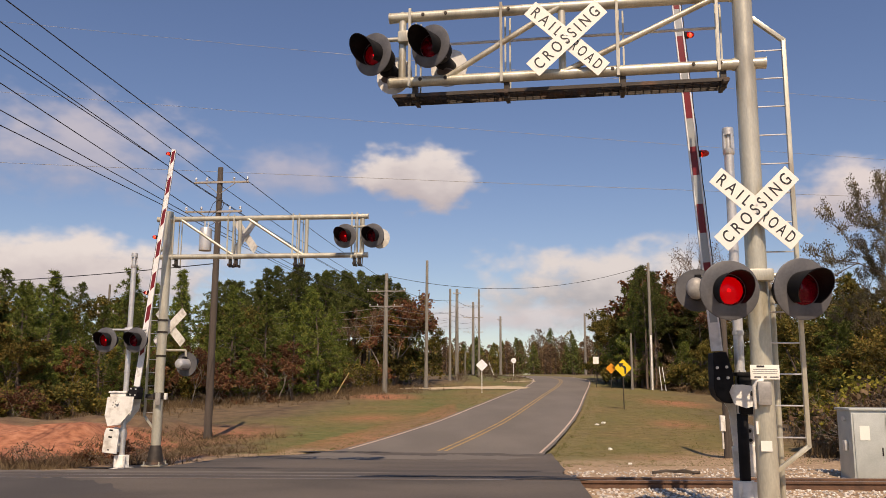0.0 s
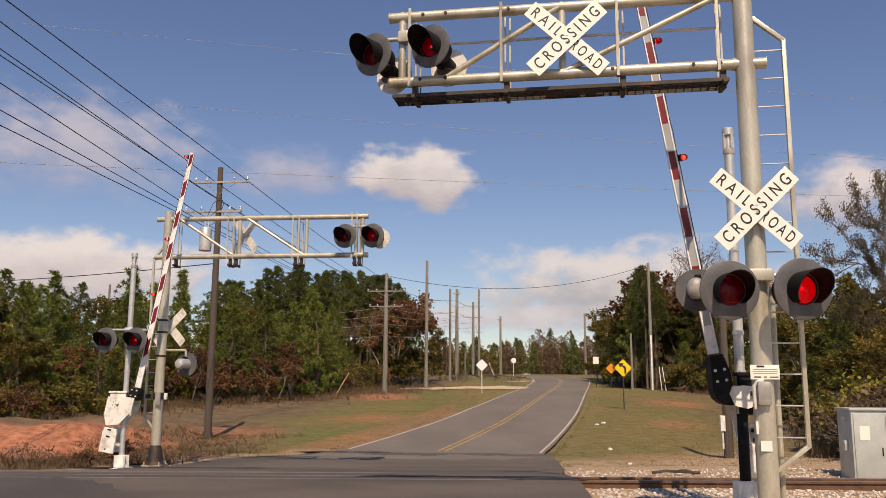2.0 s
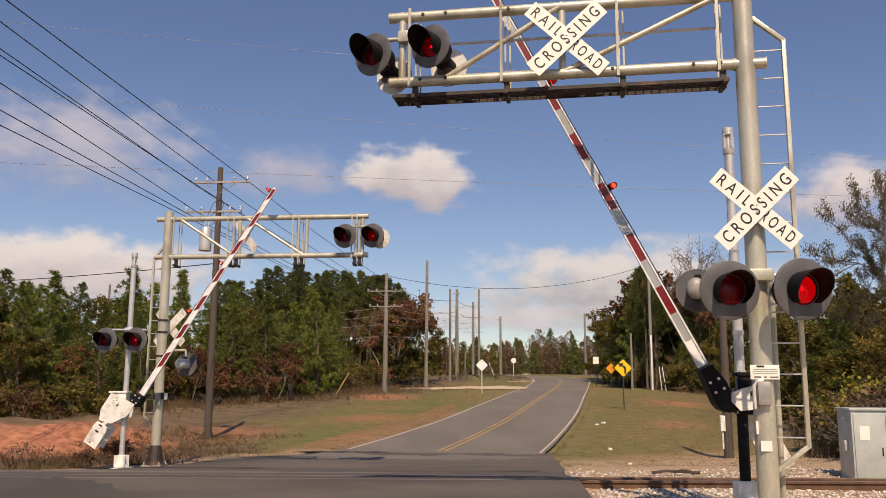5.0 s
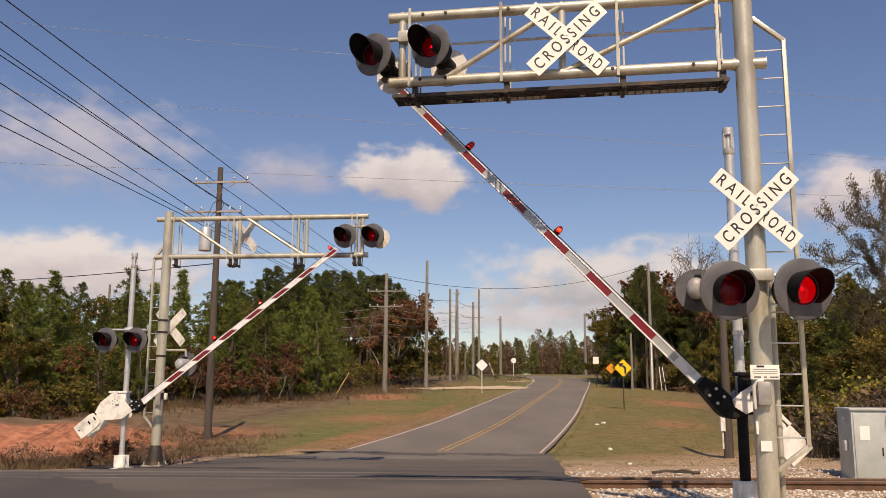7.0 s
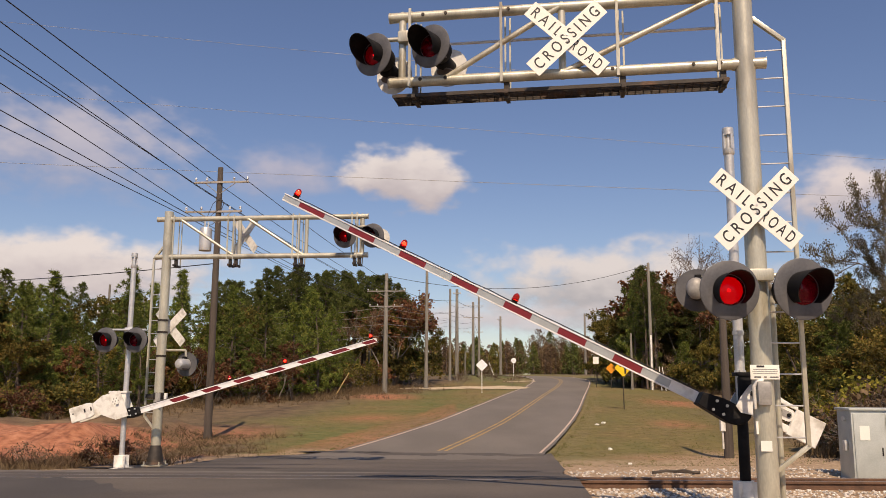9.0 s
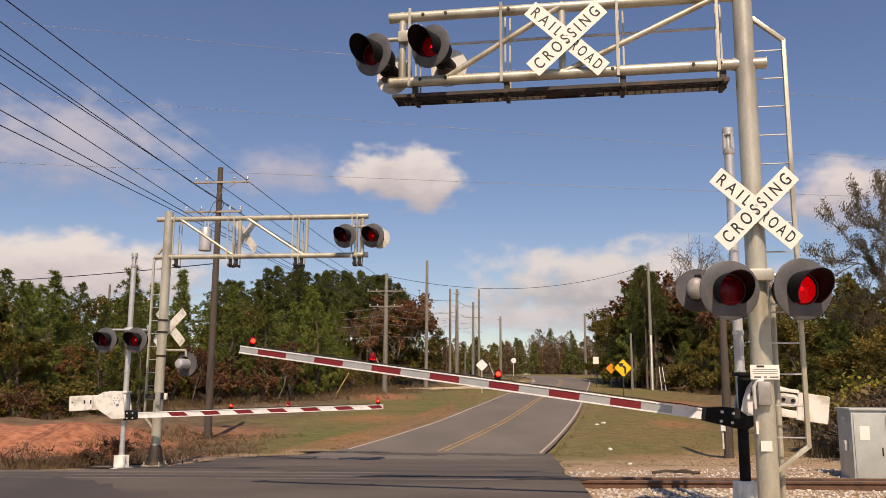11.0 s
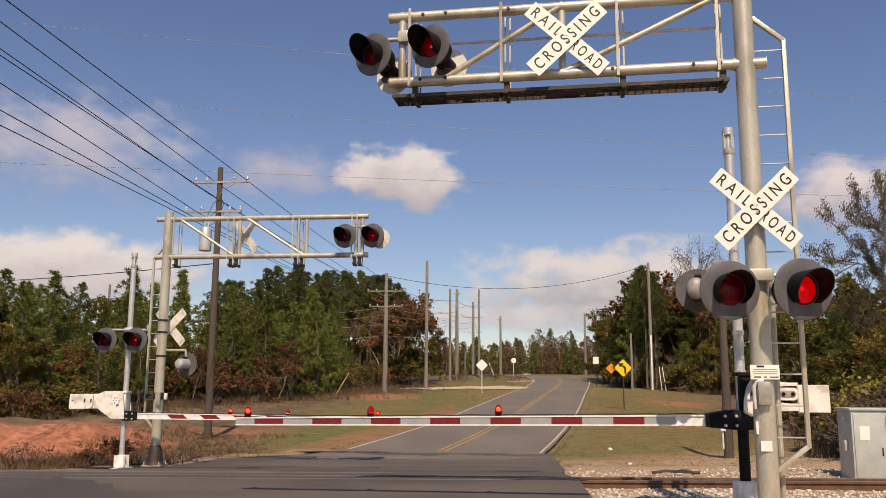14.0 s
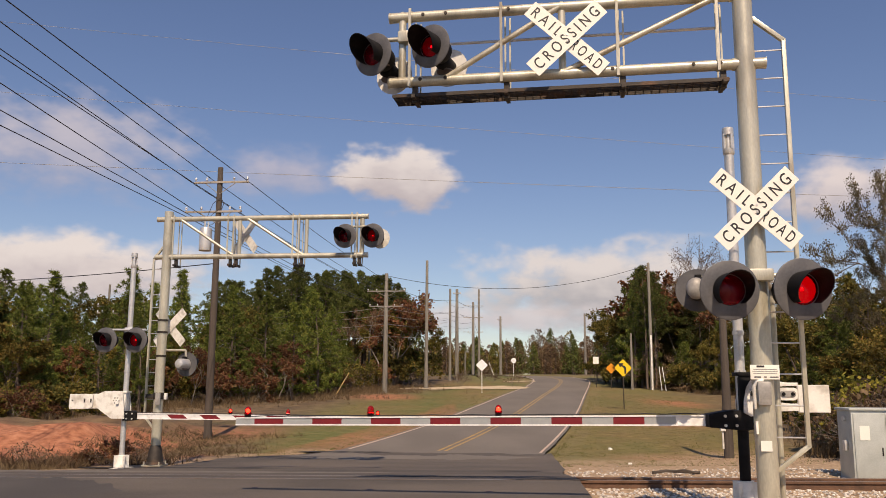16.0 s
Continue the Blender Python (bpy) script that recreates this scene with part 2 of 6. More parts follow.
def build_ground():
    xs = sorted({*np.arange(-40, 40.1, 1.0), *np.arange(-12, 14.1, 0.4), *[-3500, -1500, -700, -350, -200, -140, -100, -75, -55, 55, 75, 100, 140, 200, 350, 700, 1500, 3500]})
    ys = sorted({*np.arange(-20, 20, 1.5), *np.arange(11, 48, 0.5), *np.arange(48, 170, 2.0), *[-3000, -1000, -400, -150, -60, -35, 180, 200, 230, 280, 350, 500, 800, 1400, 2500, 4000]})
    clean = lambda v: [a for i, a in enumerate(v) if i == 0 or a - v[i - 1] > 0.15]
    xs, ys = clean(xs), clean(ys)
    verts = [(x, y, ground_z(x, y)) for y in ys for x in xs]
    n = len(xs)
    faces = [(j * n + i, j * n + i + 1, (j + 1) * n + i + 1, (j + 1) * n + i) for j in range(len(ys) - 1) for i in range(n - 1)]
    me = bpy.data.meshes.new("ground")
    me.from_pydata(verts, [], faces)
    cover = me.color_attributes.new("cover", "FLOAT_COLOR", "POINT")
    for k, (x, y, z) in enumerate(verts):
        w = noise.noise((x * 0.15, y * 0.15, 5.0)) * 0.5 + noise.noise((x * 0.6, y * 0.6, 9.0)) * 0.3
        clay = 0.0
        if x < -7.5 and 20 < y < 42:
            clay = ease(-8.4, -10.2, x) * ease(20.6, 22.4, y) * (1 - ease(31, 34, y)) + w * 0.5
        clay = max(clay, 1.1 - math.hypot((x + 4.6) / 3.2, (y - 68) / 5) + w * 0.5, 1.0 - math.hypot((x - 16.6) / 2.8, (y - 62) / 7), 0.8 - math.hypot((x - 12) / 2.4, (y - 44) / 5) + w * 0.6,
                   0.75 - math.hypot((x + 4) / 4.5, (y - 47) / 6) + w * 0.6, 0.85 - math.hypot((x - 8.5) / 4, (y - 28) / 3) + w * 0.5, 0.8 - math.hypot((x + 9) / 3.2, (y - 37) / 8) + w * 0.6, 0.8 - math.hypot((x + 7.6) / 1.6, (y - 26) / 4) + w * 0.7)
        gap = road_gap(x, y)
        mown = (1 - ease(9, 15, gap + w * 5)) if y > 24 else 0.3
        if x < 0 and y < 42:
            mown *= 0.12 + 0.88 * ease(-8.6, -5.2, x + w * 3)
        lush = ease(-0.25, 0.35, w + 0.15) * (1.0 if x < lerp([(b, a) for a, b in CENTRE[:12]], y) else 0.6)
        stone = 0.0
        if x > 1.9 and y < 33:
            stone = 1 - ease(24, 31, y + w * 7)
        elif 17 < y < 31 and 0 < lerp(LEFT_EDGE, min(y, 29.4)) - x < 1.6:
            stone = 0.75 + w
        elif y < 22:
            stone = 1 - ease(15, 17, y + w * 2)
        if 3.5 < gap < 4.6 and y > 24:
            stone = max(stone, 0.12)
        if x < 1 and 24 < y < 60 and gap < 5.6:
            clay, mown = max(clay, 0.3 + w * 0.6), mown * (0.35 + 0.65 * ease(4.2, 5.8, gap + w * 1.5))
        cover.data[k].color = (max(0, min(1, clay)), max(0, min(1, mown)), max(0, min(1, stone)), max(0, min(1, lush)))
    m = bpy.data.materials.new("verge_ground")
    m.use_nodes = True
    nt = m.node_tree
    b = nt.nodes["Principled BSDF"]
    b.inputs["Roughness"].default_value = 0.95
    at = nt.nodes.new("ShaderNodeAttribute")
    at.attribute_name = "cover"
    sep = nt.nodes.new("ShaderNodeSeparateColor")
    nt.links.new(at.outputs["Color"], sep.inputs["Color"])
    co = nt.nodes.new("ShaderNodeTexCoord")
    def tex(s, d=5):
        t = nt.nodes.new("ShaderNodeTexNoise")
        t.inputs["Scale"].default_value, t.inputs["Detail"].default_value = s, d
        nt.links.new(co.outputs["Object"], t.inputs["Vector"])
        return t.outputs["Fac"]
    def ramp(fac, *stops):
        r = nt.nodes.new("ShaderNodeValToRGB")
        while len(r.color_ramp.elements) < len(stops):
            r.color_ramp.elements.new(0.5)
        for e, (p, c) in zip(r.color_ramp.elements, stops):
            e.position, e.color = p, (*c, 1)
        nt.links.new(fac, r.inputs["Fac"])
        return r.outputs["Color"]
    def mix(fac, a, c):
        x = nt.nodes.new("ShaderNodeMix")
        x.data_type = "RGBA"
        nt.links.new(fac, x.inputs["Factor"])
        nt.links.new(a, x.inputs["A"])
        nt.links.new(c, x.inputs["B"])
        return x.outputs["Result"]
    dry = ramp(tex(1.3), (0.3, (0.075, 0.05, 0.028)), (0.5, (0.13, 0.088, 0.046)), (0.7, (0.19, 0.13, 0.07)))
    tan = ramp(tex(2.2), (0.3, (0.12, 0.082, 0.03)), (0.55, (0.19, 0.135, 0.048)), (0.75, (0.27, 0.2, 0.085)))
    green = ramp(tex(1.7), (0.3, (0.075, 0.084, 0.02)), (0.55, (0.12, 0.128, 0.031)), (0.75, (0.2, 0.17, 0.07)))
    clay = ramp(tex(3.5), (0.3, (0.2, 0.07, 0.034)), (0.5, (0.37, 0.14, 0.07)), (0.72, (0.5, 0.225, 0.125)))
    gravel = ramp(tex(9), (0.3, (0.18, 0.118, 0.068)), (0.5, (0.36, 0.25, 0.15)), (0.7, (0.5, 0.38, 0.26)))
    g = mix(at.outputs["Alpha"], tan, green)
    g = mix(sep.outputs["Green"], dry, g)
    g = mix(sep.outputs["Red"], g, clay)
    g = mix(sep.outputs["Blue"], g, gravel)
    nt.links.new(g, b.inputs["Base Color"])
    bp = nt.nodes.new("ShaderNodeBump")
    bp.inputs["Strength"].default_value, bp.inputs["Distance"].default_value = 0.8, 0.06
    nt.links.new(tex(14, 8), bp.inputs["Height"])
    nt.links.new(bp.outputs["Normal"], b.inputs["Normal"])
    me.materials.append(m)
    me.shade_smooth()
    ob = new("ground", me)
    return tagged(ob, "dry autumn verge with grass, red clay and gravel", "ground", kind="structure")
build_ground()

def strip(name, line, lo, hi, lift, mat, parent=None, cols=6, start=None, ragged=0.0, drape=False):
    """A band along a line between two offsets to its right, on the ground's profile."""
    verts, faces = [], []
    pts = [p for p in line if start is None or start[0] <= p[1] or p[0] < 13 and p[1] > 100]
    pts = [p for p in pts if start is None or p[1] <= start[1]]
    for i, p in enumerate(pts):
        q0, q1 = pts[max(0, i - 1)], pts[min(len(pts) - 1, i + 1)]
        d = (q1 - q0) / np.linalg.norm(q1 - q0)
        nrm = np.array([d[1], -d[0]])
        for k in range(cols + 1):
            o = lo + (hi - lo) * k / cols
            if ragged and k in (0, cols):
                o += ragged * noise.noise((p[0], p[1] * 0.8, lo))
            c = p + nrm * o
            verts.append((c[0], c[1], (max(ground_z(c[0] + a, c[1] + b) for a in (-0.4, 0, 0.4) for b in (-0.4, 0, 0.4)) if drape else base_z(p[0], p[1])) + lift))
    n = cols + 1
    for j in range(len(pts) - 1):
        for k in range(cols):
            faces.append((j * n + k, j * n + k + 1, (j + 1) * n + k + 1, (j + 1) * n + k))
    me = bpy.data.meshes.new(name)
    me.from_pydata(verts, [], faces)
    me.materials.append(mat)
    me.shade_smooth()
    ob = new(name, me)
    if parent:
        ob.parent = parent
    return ob

FINE = smooth_line(CENTRE, 14)
road = tagged(strip("road", FINE, -3.56, 3.56, 0.02, ASPHALT, start=(25.5, 200), cols=10, ragged=0.07), "worn grey two-lane asphalt road curving left", "road", kind="structure")
strip("edge_line", FINE, -3.41, -3.3, 0.026, LINE_W, road, 1, (29.8, 200))
strip("edge_line", FINE, 3.35, 3.44, 0.026, LINE_W, road, 1, (29.8, 200))
strip("centre_line", FINE, -0.19, -0.07, 0.026, LINE_Y, road, 1, (29.8, 200))
strip("centre_line", FINE, 0.07, 0.19, 0.026, LINE_Y, road, 1, (29.8, 200))

def build_apron():
    verts, faces = [], []
    ys = [y for y in np.arange(-24, 29.51, 0.35)]
    cols = 28
    for y in ys:
        l = lerp(LEFT_EDGE, y) + 0.3 * noise.noise((y * 0.45, 2.0, 0))
        r = lerp(RIGHT_EDGE, y) + 0.06 * noise.noise((y * 0.4, 8.0, 0))
        for k in range(cols + 1):
            x = l + (r - l) * k / cols
            yy = y + max(0.0, (y - 25) / 4.5) * (1.3 * noise.noise((x * 0.55, 4.0, 0)) + 0.5 * noise.noise((x * 2.3, 7.0, 0)) - 0.5)
            verts.append((x, yy, base_z(x, yy) + 0.026))
    n = cols + 1
    for j in range(len(ys) - 1):
        for k in range(cols):
            faces.append((j * n + k, j * n + k + 1, (j + 1) * n + k + 1, (j + 1) * n + k))
    me = bpy.data.meshes.new("crossing_pavement")
    me.from_pydata(verts, [], faces)
    me.materials.append(APRON)
    me.shade_smooth()
    return tagged(new("crossing_pavement", me), "dark patched asphalt across the railway tracks", "pavement", kind="structure")
apron = build_apron()

# ---- the track ----
def build_rail(y, top, label):
    prof = [(-0.075, 0), (0.075, 0), (0.075, 0.015), (0.012, 0.035), (0.010, 0.135), (0.036, 0.15), (0.036, 0.178), (0.028, 0.185), (-0.028, 0.185), (-0.036, 0.178),
            (-0.036, 0.15), (-0.010, 0.135), (-0.012, 0.035), (-0.075, 0.015)]
    t = thing("rail", pose(0, y, top - 0.185), label, "rail", "rails of the track", "structure")
    bm = bmesh.new()
    a = [bm.verts.new((-60, q, z)) for q, z in prof]
    b = [bm.verts.new((60, q, z)) for q, z in prof]
    for k in range(len(prof)):
        bm.faces.new((a[k], a[(k + 1) % len(prof)], b[(k + 1) % len(prof)], b[k]))
    part("rail_body", bm, RAIL_RUST, t)
    bm = bmesh.new()
    box(bm, (0, 0, 0.187), (120, 0.05, 0.004))
    part("running_surface", bm, RAIL_TOP, t, "worn steel running surface")
    return t
build_rail(14.0, 0.08, "rusty steel rail on pale ballast")
build_rail(15.5, -0.02, "rusty steel rail on pale ballast, the lower of two")

# painted shade of the flangeway gaps where rails cross, and the patch's tarred seam
def ragged_patch(name, x0, x1, y, half, lift, mat, parent, seed, z=None):
    verts, faces = [], []
    n = 160
    for k in range(n + 1):
        x = x0 + (x1 - x0) * k / n
        taper = min(1, 6 * k / n, 6 * (n - k) / n)
        w = half * taper * (0.65 + 0.8 * abs(noise.noise((x * 1.3, seed, 0.5))) + 0.3 * noise.noise((x * 5.1, seed, 2.5)))
        c = y + 0.25 * half * noise.noise((x * 0.8, seed + 4, 0))
        for i in range(9):
            q = w * (i / 4 - 1)
            verts.append((x, c + q, base_z(x, c + q) + lift))
    faces = [(9 * k + i, 9 * k + 9 + i, 9 * k + 10 + i, 9 * k + 1 + i) for k in range(n) for i in range(8)]
    me = bpy.data.meshes.new(name)
    me.from_pydata(verts, [], faces)
    me.materials.append(mat)
    ob = new(name, me)
    ob.parent = parent
    return ob
ragged_patch("rail_filler", -1.5, 2.5, 15.42, 0.22, 0.03, GAP_TAR, apron, 1.0)
ragged_patch("rail_filler", 0.9, 2.6, 14.1, 0.16, 0.03, GAP_TAR, apron, 2.0)
ragged_patch("tar_seam", -5.0, -1.6, 29.0, 0.35, 0.03, GAP_TAR, apron, 3.0)
ragged_patch("tar_seam", -9.5, -3.8, 21.0, 0.3, 0.03, GAP_TAR, apron, 5.0)
ragged_patch("tar_seam", 1.2, 2.3, 19.5, 0.2, 0.03, GAP_TAR, apron, 7.0)
ragged_patch("asphalt_patch", -16.5, -4.5, 12.6, 2.3, 0.027, FRESH, apron, 13.0)
ragged_patch("asphalt_patch", -5.0, 3.0, 26.6, 1.2, 0.03, ASPHALT, apron, 9.0)
ragged_patch("asphalt_patch", -12.0, -0.5, 17.8, 0.6, 0.027, ASPHALT, apron, 11.0)

# the sandy side road that joins the bend
SIDE = smooth_line([(-45, 90), (-20, 87), (-6, 86.5), (1, 87.2), (6, 89.5), (9.3, 93)], 8)
side_road = tagged(strip("side_road", SIDE, -3.4, 3.4, 0.02, SAND, cols=8, ragged=0.8, drape=True), "pale sandy side road joining the asphalt", "road", kind="structure")
turnout = tagged(strip("turnout", smooth_line([(7.5, 103), (10.5, 104.5), (12.2, 106)], 8), -0.7, 0.7, 0.02, SAND, cols=4, ragged=0.4, drape=True), "pale sandy patch beside the bend", "road", kind="structure")

# ---- crossing signals ----
ARM_FLASHERS = []      # (lit plate of an arm lamp, its place on the arm, its half of the beat)
FLASHERS = []          # (swinging glow disc, which half of the beat it is lit in)

def signal_lamp(parent, loc, yaw, pitch, beat, back_mat=None, scale=1.0, glow=None, drum=1.0, hood=1.0, disc_mat=None):
    """A flashing-light unit that faces -y: background disc, hood, lens, housing and an added glowing disc that swings
    away to darken it.
    """
    m = pose(*loc, pitch, 0, yaw) @ Matrix.Diagonal((scale, scale, scale, 1))
    flat = Matrix.Rotation(radians(90), 4, "X")
    bm = bmesh.new()
    inner = 0.155 if drum == 1.0 else 0.1
    lathe(bm, [(inner, 0.0), (inner + 0.005, 0.004), (0.295, 0.012), (0.305, 0.006), (0.305, -0.006), (0.29, -0.004), (inner + 0.005, -0.012), (inner, 0.0)], 36, flat)
    disc = part("signal_lamp", bm, disc_mat or GREYBLACK, parent, "round flashing signal with a dark background disc", m)
    bm = bmesh.new()                                # the hood: long above, cut back below
    seg = 40
    rows = []
    for j in range(2):
        row = []
        for k in range(seg + 1):
            a = radians(-142 + 284 * k / seg)
            s = (0.13 + 0.21 * max(0.0, math.cos(a * 0.66)) ** 1.2) * hood
            y = -0.008 - (s if j else 0)
            for r in (0.165, 0.172):
                row.append(bm.verts.new((math.sin(a) * r * (1.03 if j else 1), y, math.cos(a) * r * (1.03 if j else 1))))
        rows.append(row)
    for k in range(seg):
        for o in (0, 1):
            bm.faces.new((rows[0][2 * k + o], rows[0][2 * k + 2 + o], rows[1][2 * k + 2 + o], rows[1][2 * k + o]))
        bm.faces.new((rows[1][2 * k], rows[1][2 * k + 1], rows[1][2 * k + 3], rows[1][2 * k + 2]))
    part("hood", bm, BLACK, disc, "black visor hood")
    bm = bmesh.new()
    rings = lathe(bm, [(0.156, 0.004), (0.14, 0.02), (0.1, 0.036), (0.05, 0.045), (0.004, 0.048)], 28, flat)
    bm.faces.new(rings[-1])
    part("lens", bm, LENS, disc, "red glass lens")
    bm = bmesh.new()
    rings = lathe(bm, [(0.17 * drum, -0.01), (0.17 * drum, -0.2), (0.165 * drum, -0.3), (0.13 * drum, -0.35), (0.06 * drum, -0.372), (0.004, -0.375)], 28, flat)
    bm.faces.new(rings[-1])
    part("housing", bm, back_mat or BLACK, disc, "rounded lamp housing")
    bm = bmesh.new()
    box(bm, (0, 0.1, 0.17 * drum + 0.02), (0.09, 0.1, 0.07), bevel=0.01)
    part("hinge_bracket", bm, BLACK, disc)
    bm = bmesh.new()
    hung = Matrix.Translation((0, 0, 0.135)) @ flat     # added hinge: the disc swings back from its foot to imitate switching off
    rings = lathe(bm, [(0.14, 0.012), (0.07, 0.004), (0.02, 0.001), (0.003, 0.0)], 24, hung)
    bm.faces.new(rings[-1])
    back = lathe(bm, [(0.14, 0.012), (0.14, -0.004), (0.003, -0.012)], 24, hung)
    bm.faces.ensure_lookup_table()
    for k, f in enumerate(bm.faces):
        f.material_index = 0 if k < 48 else 2 if k < 73 else 1
    ref = part("reflector", bm, [(glow or GLOW) if beat is not None else REFLECTOR, REFLECTOR, HOT if beat is not None else REFLECTOR], disc, fix=False)
    ref.matrix_basis = pose(0, 0.02, -0.135)
    if beat is not None:
        FLASHERS.append((ref, beat))
    else:
        ref.matrix_basis = pose(0, 0.02, -0.135, -86, 0, 0)
    return disc

def crossbuck(parent, loc, yaw, words=True, mat=SHEET, back=False):
    m = pose(*loc, 0, 0, yaw)
    for tilt, y, text in ((-41.4, -0.02, ("RAIL", "ROAD")), (44.3, -0.045, ("CROSSING",))):
        bm = bmesh.new()
        box(bm, (0, 0, 0), (1.22, 0.006, 0.229))
        b = part("crossbuck_board", bm, mat, parent, "white crossbuck board with black capital letters" if words else "white crossbuck board seen from behind", m @ pose(0, y, 0, 0, -tilt, 0))
        if words:
            for k, w in enumerate(text):
                lettering(w, 0.205, INK, b, pose((2 * k - 1) * 0.325 if tilt < 0 else 0, -0.0042, -0.004, 90, 0, 0), width=0.45 if tilt < 0 else 1.08)
    bm = bmesh.new()
    rod(bm, (0, -0.056, 0.04), (0, 0.05, 0.04), 0.014, seg=8)
    rod(bm, (0, -0.056, -0.04), (0, 0.05, -0.04), 0.014, seg=8)
    part("crossbuck_bolt", bm, ALU, parent, m=m)

def ladder(parent, side, y, z0, z1, mast_r, step, off=0.52):
    """A climbing ladder: rungs from the mast to one rail, which bends in to the mast at both ends."""
    xo, xi = side * off, side * (mast_r + 0.01)
    bm = bmesh.new()
    rails = [(xi, y, z1 + 0.3), (xo, y, z1), (xo, y, z0), (xi, y, z0 - 0.27)]
    for p, q in zip(rails, rails[1:]):
        mid, d = (Vector(p) + Vector(q)) / 2, Vector(q) - Vector(p)
        box(bm, mid, (0.05, 0.062, d.length + 0.03), Matrix.Rotation(math.atan2(d.x, d.z), 4, "Y"), 0.006)
    part("ladder_rail", bm, STEEL, parent)
    z = z0 + 0.094
    while z < z1:
        bm = bmesh.new()
        rod(bm, (xo, y, z), (side * mast_r * 0.9, y, z), 0.0095, seg=6)
        part("ladder_rung", bm, ALU, parent)
        z += step

def band(bm, r, z, h=0.05):
    lathe(bm, [(r, z - h / 2), (r + 0.012, z - h / 2), (r + 0.012, z + h / 2), (r, z + h / 2)], 24)
    box(bm, (0, r + 0.03, z), (0.05, 0.07, h))

def cantilever(m, label, length, low, high, mast_h, mast_r, chord_r, posts, bars, braces, flip, walkway=True, stub=0.28):
    """A signal bridge arm on a tall tube mast: origin at the mast's foot, arm along -x (or +x with flip), face towards -y."""
    s = 1 if flip else -1
    t = thing("cantilever_signal", m, label, "railway signal", "cantilever signals at the crossing")
    bm = bmesh.new()
    rod(bm, (0, 0, 0), (0, 0, mast_h), mast_r, mast_r * 0.96, 32)
    part("mast", bm, STEEL, t, "weathered metal tube mast")
    bm = bmesh.new()
    box(bm, (0, 0, 0.02), (mast_r * 4, mast_r * 4, 0.04), bevel=0.008)
    for a in (-1, 1):
        for b in (-1, 1):
            rod(bm, (a * mast_r * 1.6, b * mast_r * 1.6, 0.04), (a * mast_r * 1.6, b * mast_r * 1.6, 0.11), 0.018, seg=8)
    part("base_plate", bm, STEEL, t)
    for z, o in ((low, stub), (high, stub)):
        bm = bmesh.new()
        rod(bm, (-s * o, -0.02, z), (s * length, -0.02, z), chord_r, seg=20)
        for e in (-s * (o + 0.004), s * (length + 0.004)):
            rod(bm, (e - 0.012, -0.02, z), (e + 0.012, -0.02, z), chord_r * 1.06, seg=20)
        for k in (0.03, *posts, *bars):
            lathe(bm, [(chord_r + 0.008, -0.02), (chord_r + 0.008, 0.02)], 16, Matrix.Translation((s * (length * k), -0.02, z)) @ Matrix.Rotation(radians(90), 4, "Y"))
        part("chord", bm, STEEL, t)
    for k in posts:
        bm = bmesh.new()
        rod(bm, (s * length * k, -0.02, low), (s * length * k, -0.02, high), chord_r * 0.72, seg=14)
        part("upright", bm, STEEL, t)
    for k in bars:
        bm = bmesh.new()
        box(bm, (s * length * k, -0.1, (low + high) / 2), (0.035, 0.02, high - low + 2.6 * chord_r))
        part("upright_bar", bm, STEEL, t)
    for k in bars:
        bm = bmesh.new()
        for q in (-0.05, 0.05):
            box(bm, (s * length * k + q * 0.6 + 0.06, 0.2 + q * 0.3, (low + high) / 2 - 0.1), (0.022, 0.022, high - low + 0.2))
        part("handrail_post", bm, STEEL, t)
        bm = bmesh.new()
        box(bm, (s * length * k + 0.06, 0.07, low - chord_r - 0.16), (0.05, 0.42, 0.05))
        box(bm, (s * length * k + 0.06, 0.02, low - chord_r - 0.1), (0.07, 0.07, 0.22))
        part("walkway_bracket", bm, DARK_STEEL, t)
    for a, b in braces:
        bm = bmesh.new()
        rod(bm, (s * length * a, -0.05, low), (s * length * b, -0.05, high), chord_r * 0.55, seg=12)
        part("brace", bm, STEEL, t)
    if not walkway:
        return t
    bm = bmesh.new()
    rod(bm, (s * 0.25, 0.22, low + (high - low) * 0.66), (s * length * 0.84, 0.22, low + (high - low) * 0.66), 0.02, seg=8)
    part("handrail", bm, ALU, t)
    bm = bmesh.new()                                # the grating of the walkway
    zg, y0, y1 = low - chord_r - 0.12, -0.04, 0.3
    x0, x1 = sorted((s * 0.2, s * length * 0.99))
    for k in range(8):
        box(bm, ((x0 + x1) / 2, y0 + (y1 - y0) * k / 7, zg), (x1 - x0, 0.01 if 0 < k < 7 else 0.016, 0.018 if 0 < k < 7 else 0.045))
    n = int((x1 - x0) / 0.1)
    for k in range(n + 1):
        box(bm, (x0 + (x1 - x0) * k / n, (y0 + y1) / 2, zg + 0.004), (0.012, y1 - y0, 0.016))
    part("walkway_grating", bm, DARK_STEEL, t, "dark steel grating walkway")
    return t

# the near signal, beside the camera's side of the track
near = cantilever(pose(3.70, 9.9, 0.0, 0, 0, -9.4), "tall metal cantilever signal with crossbucks, flashing lights and ladder", 4.467, 5.46, 6.36, 7.6, 0.122, 0.068,
                  [0.497, 0.963], [0.072, 0.343, 0.67, 0.938], [(0.84, 0.5), (0.5, 0.06)], False, stub=0.225)
FACE = 9.4
crossbuck(near, (-0.013, -0.2, 3.605), FACE)
crossbuck(near, (-2.162, -0.16, 5.863), FACE)
bm = bmesh.new()
rod(bm, (-0.5, -0.16, 2.82), (0.5, -0.16, 2.82), 0.032)
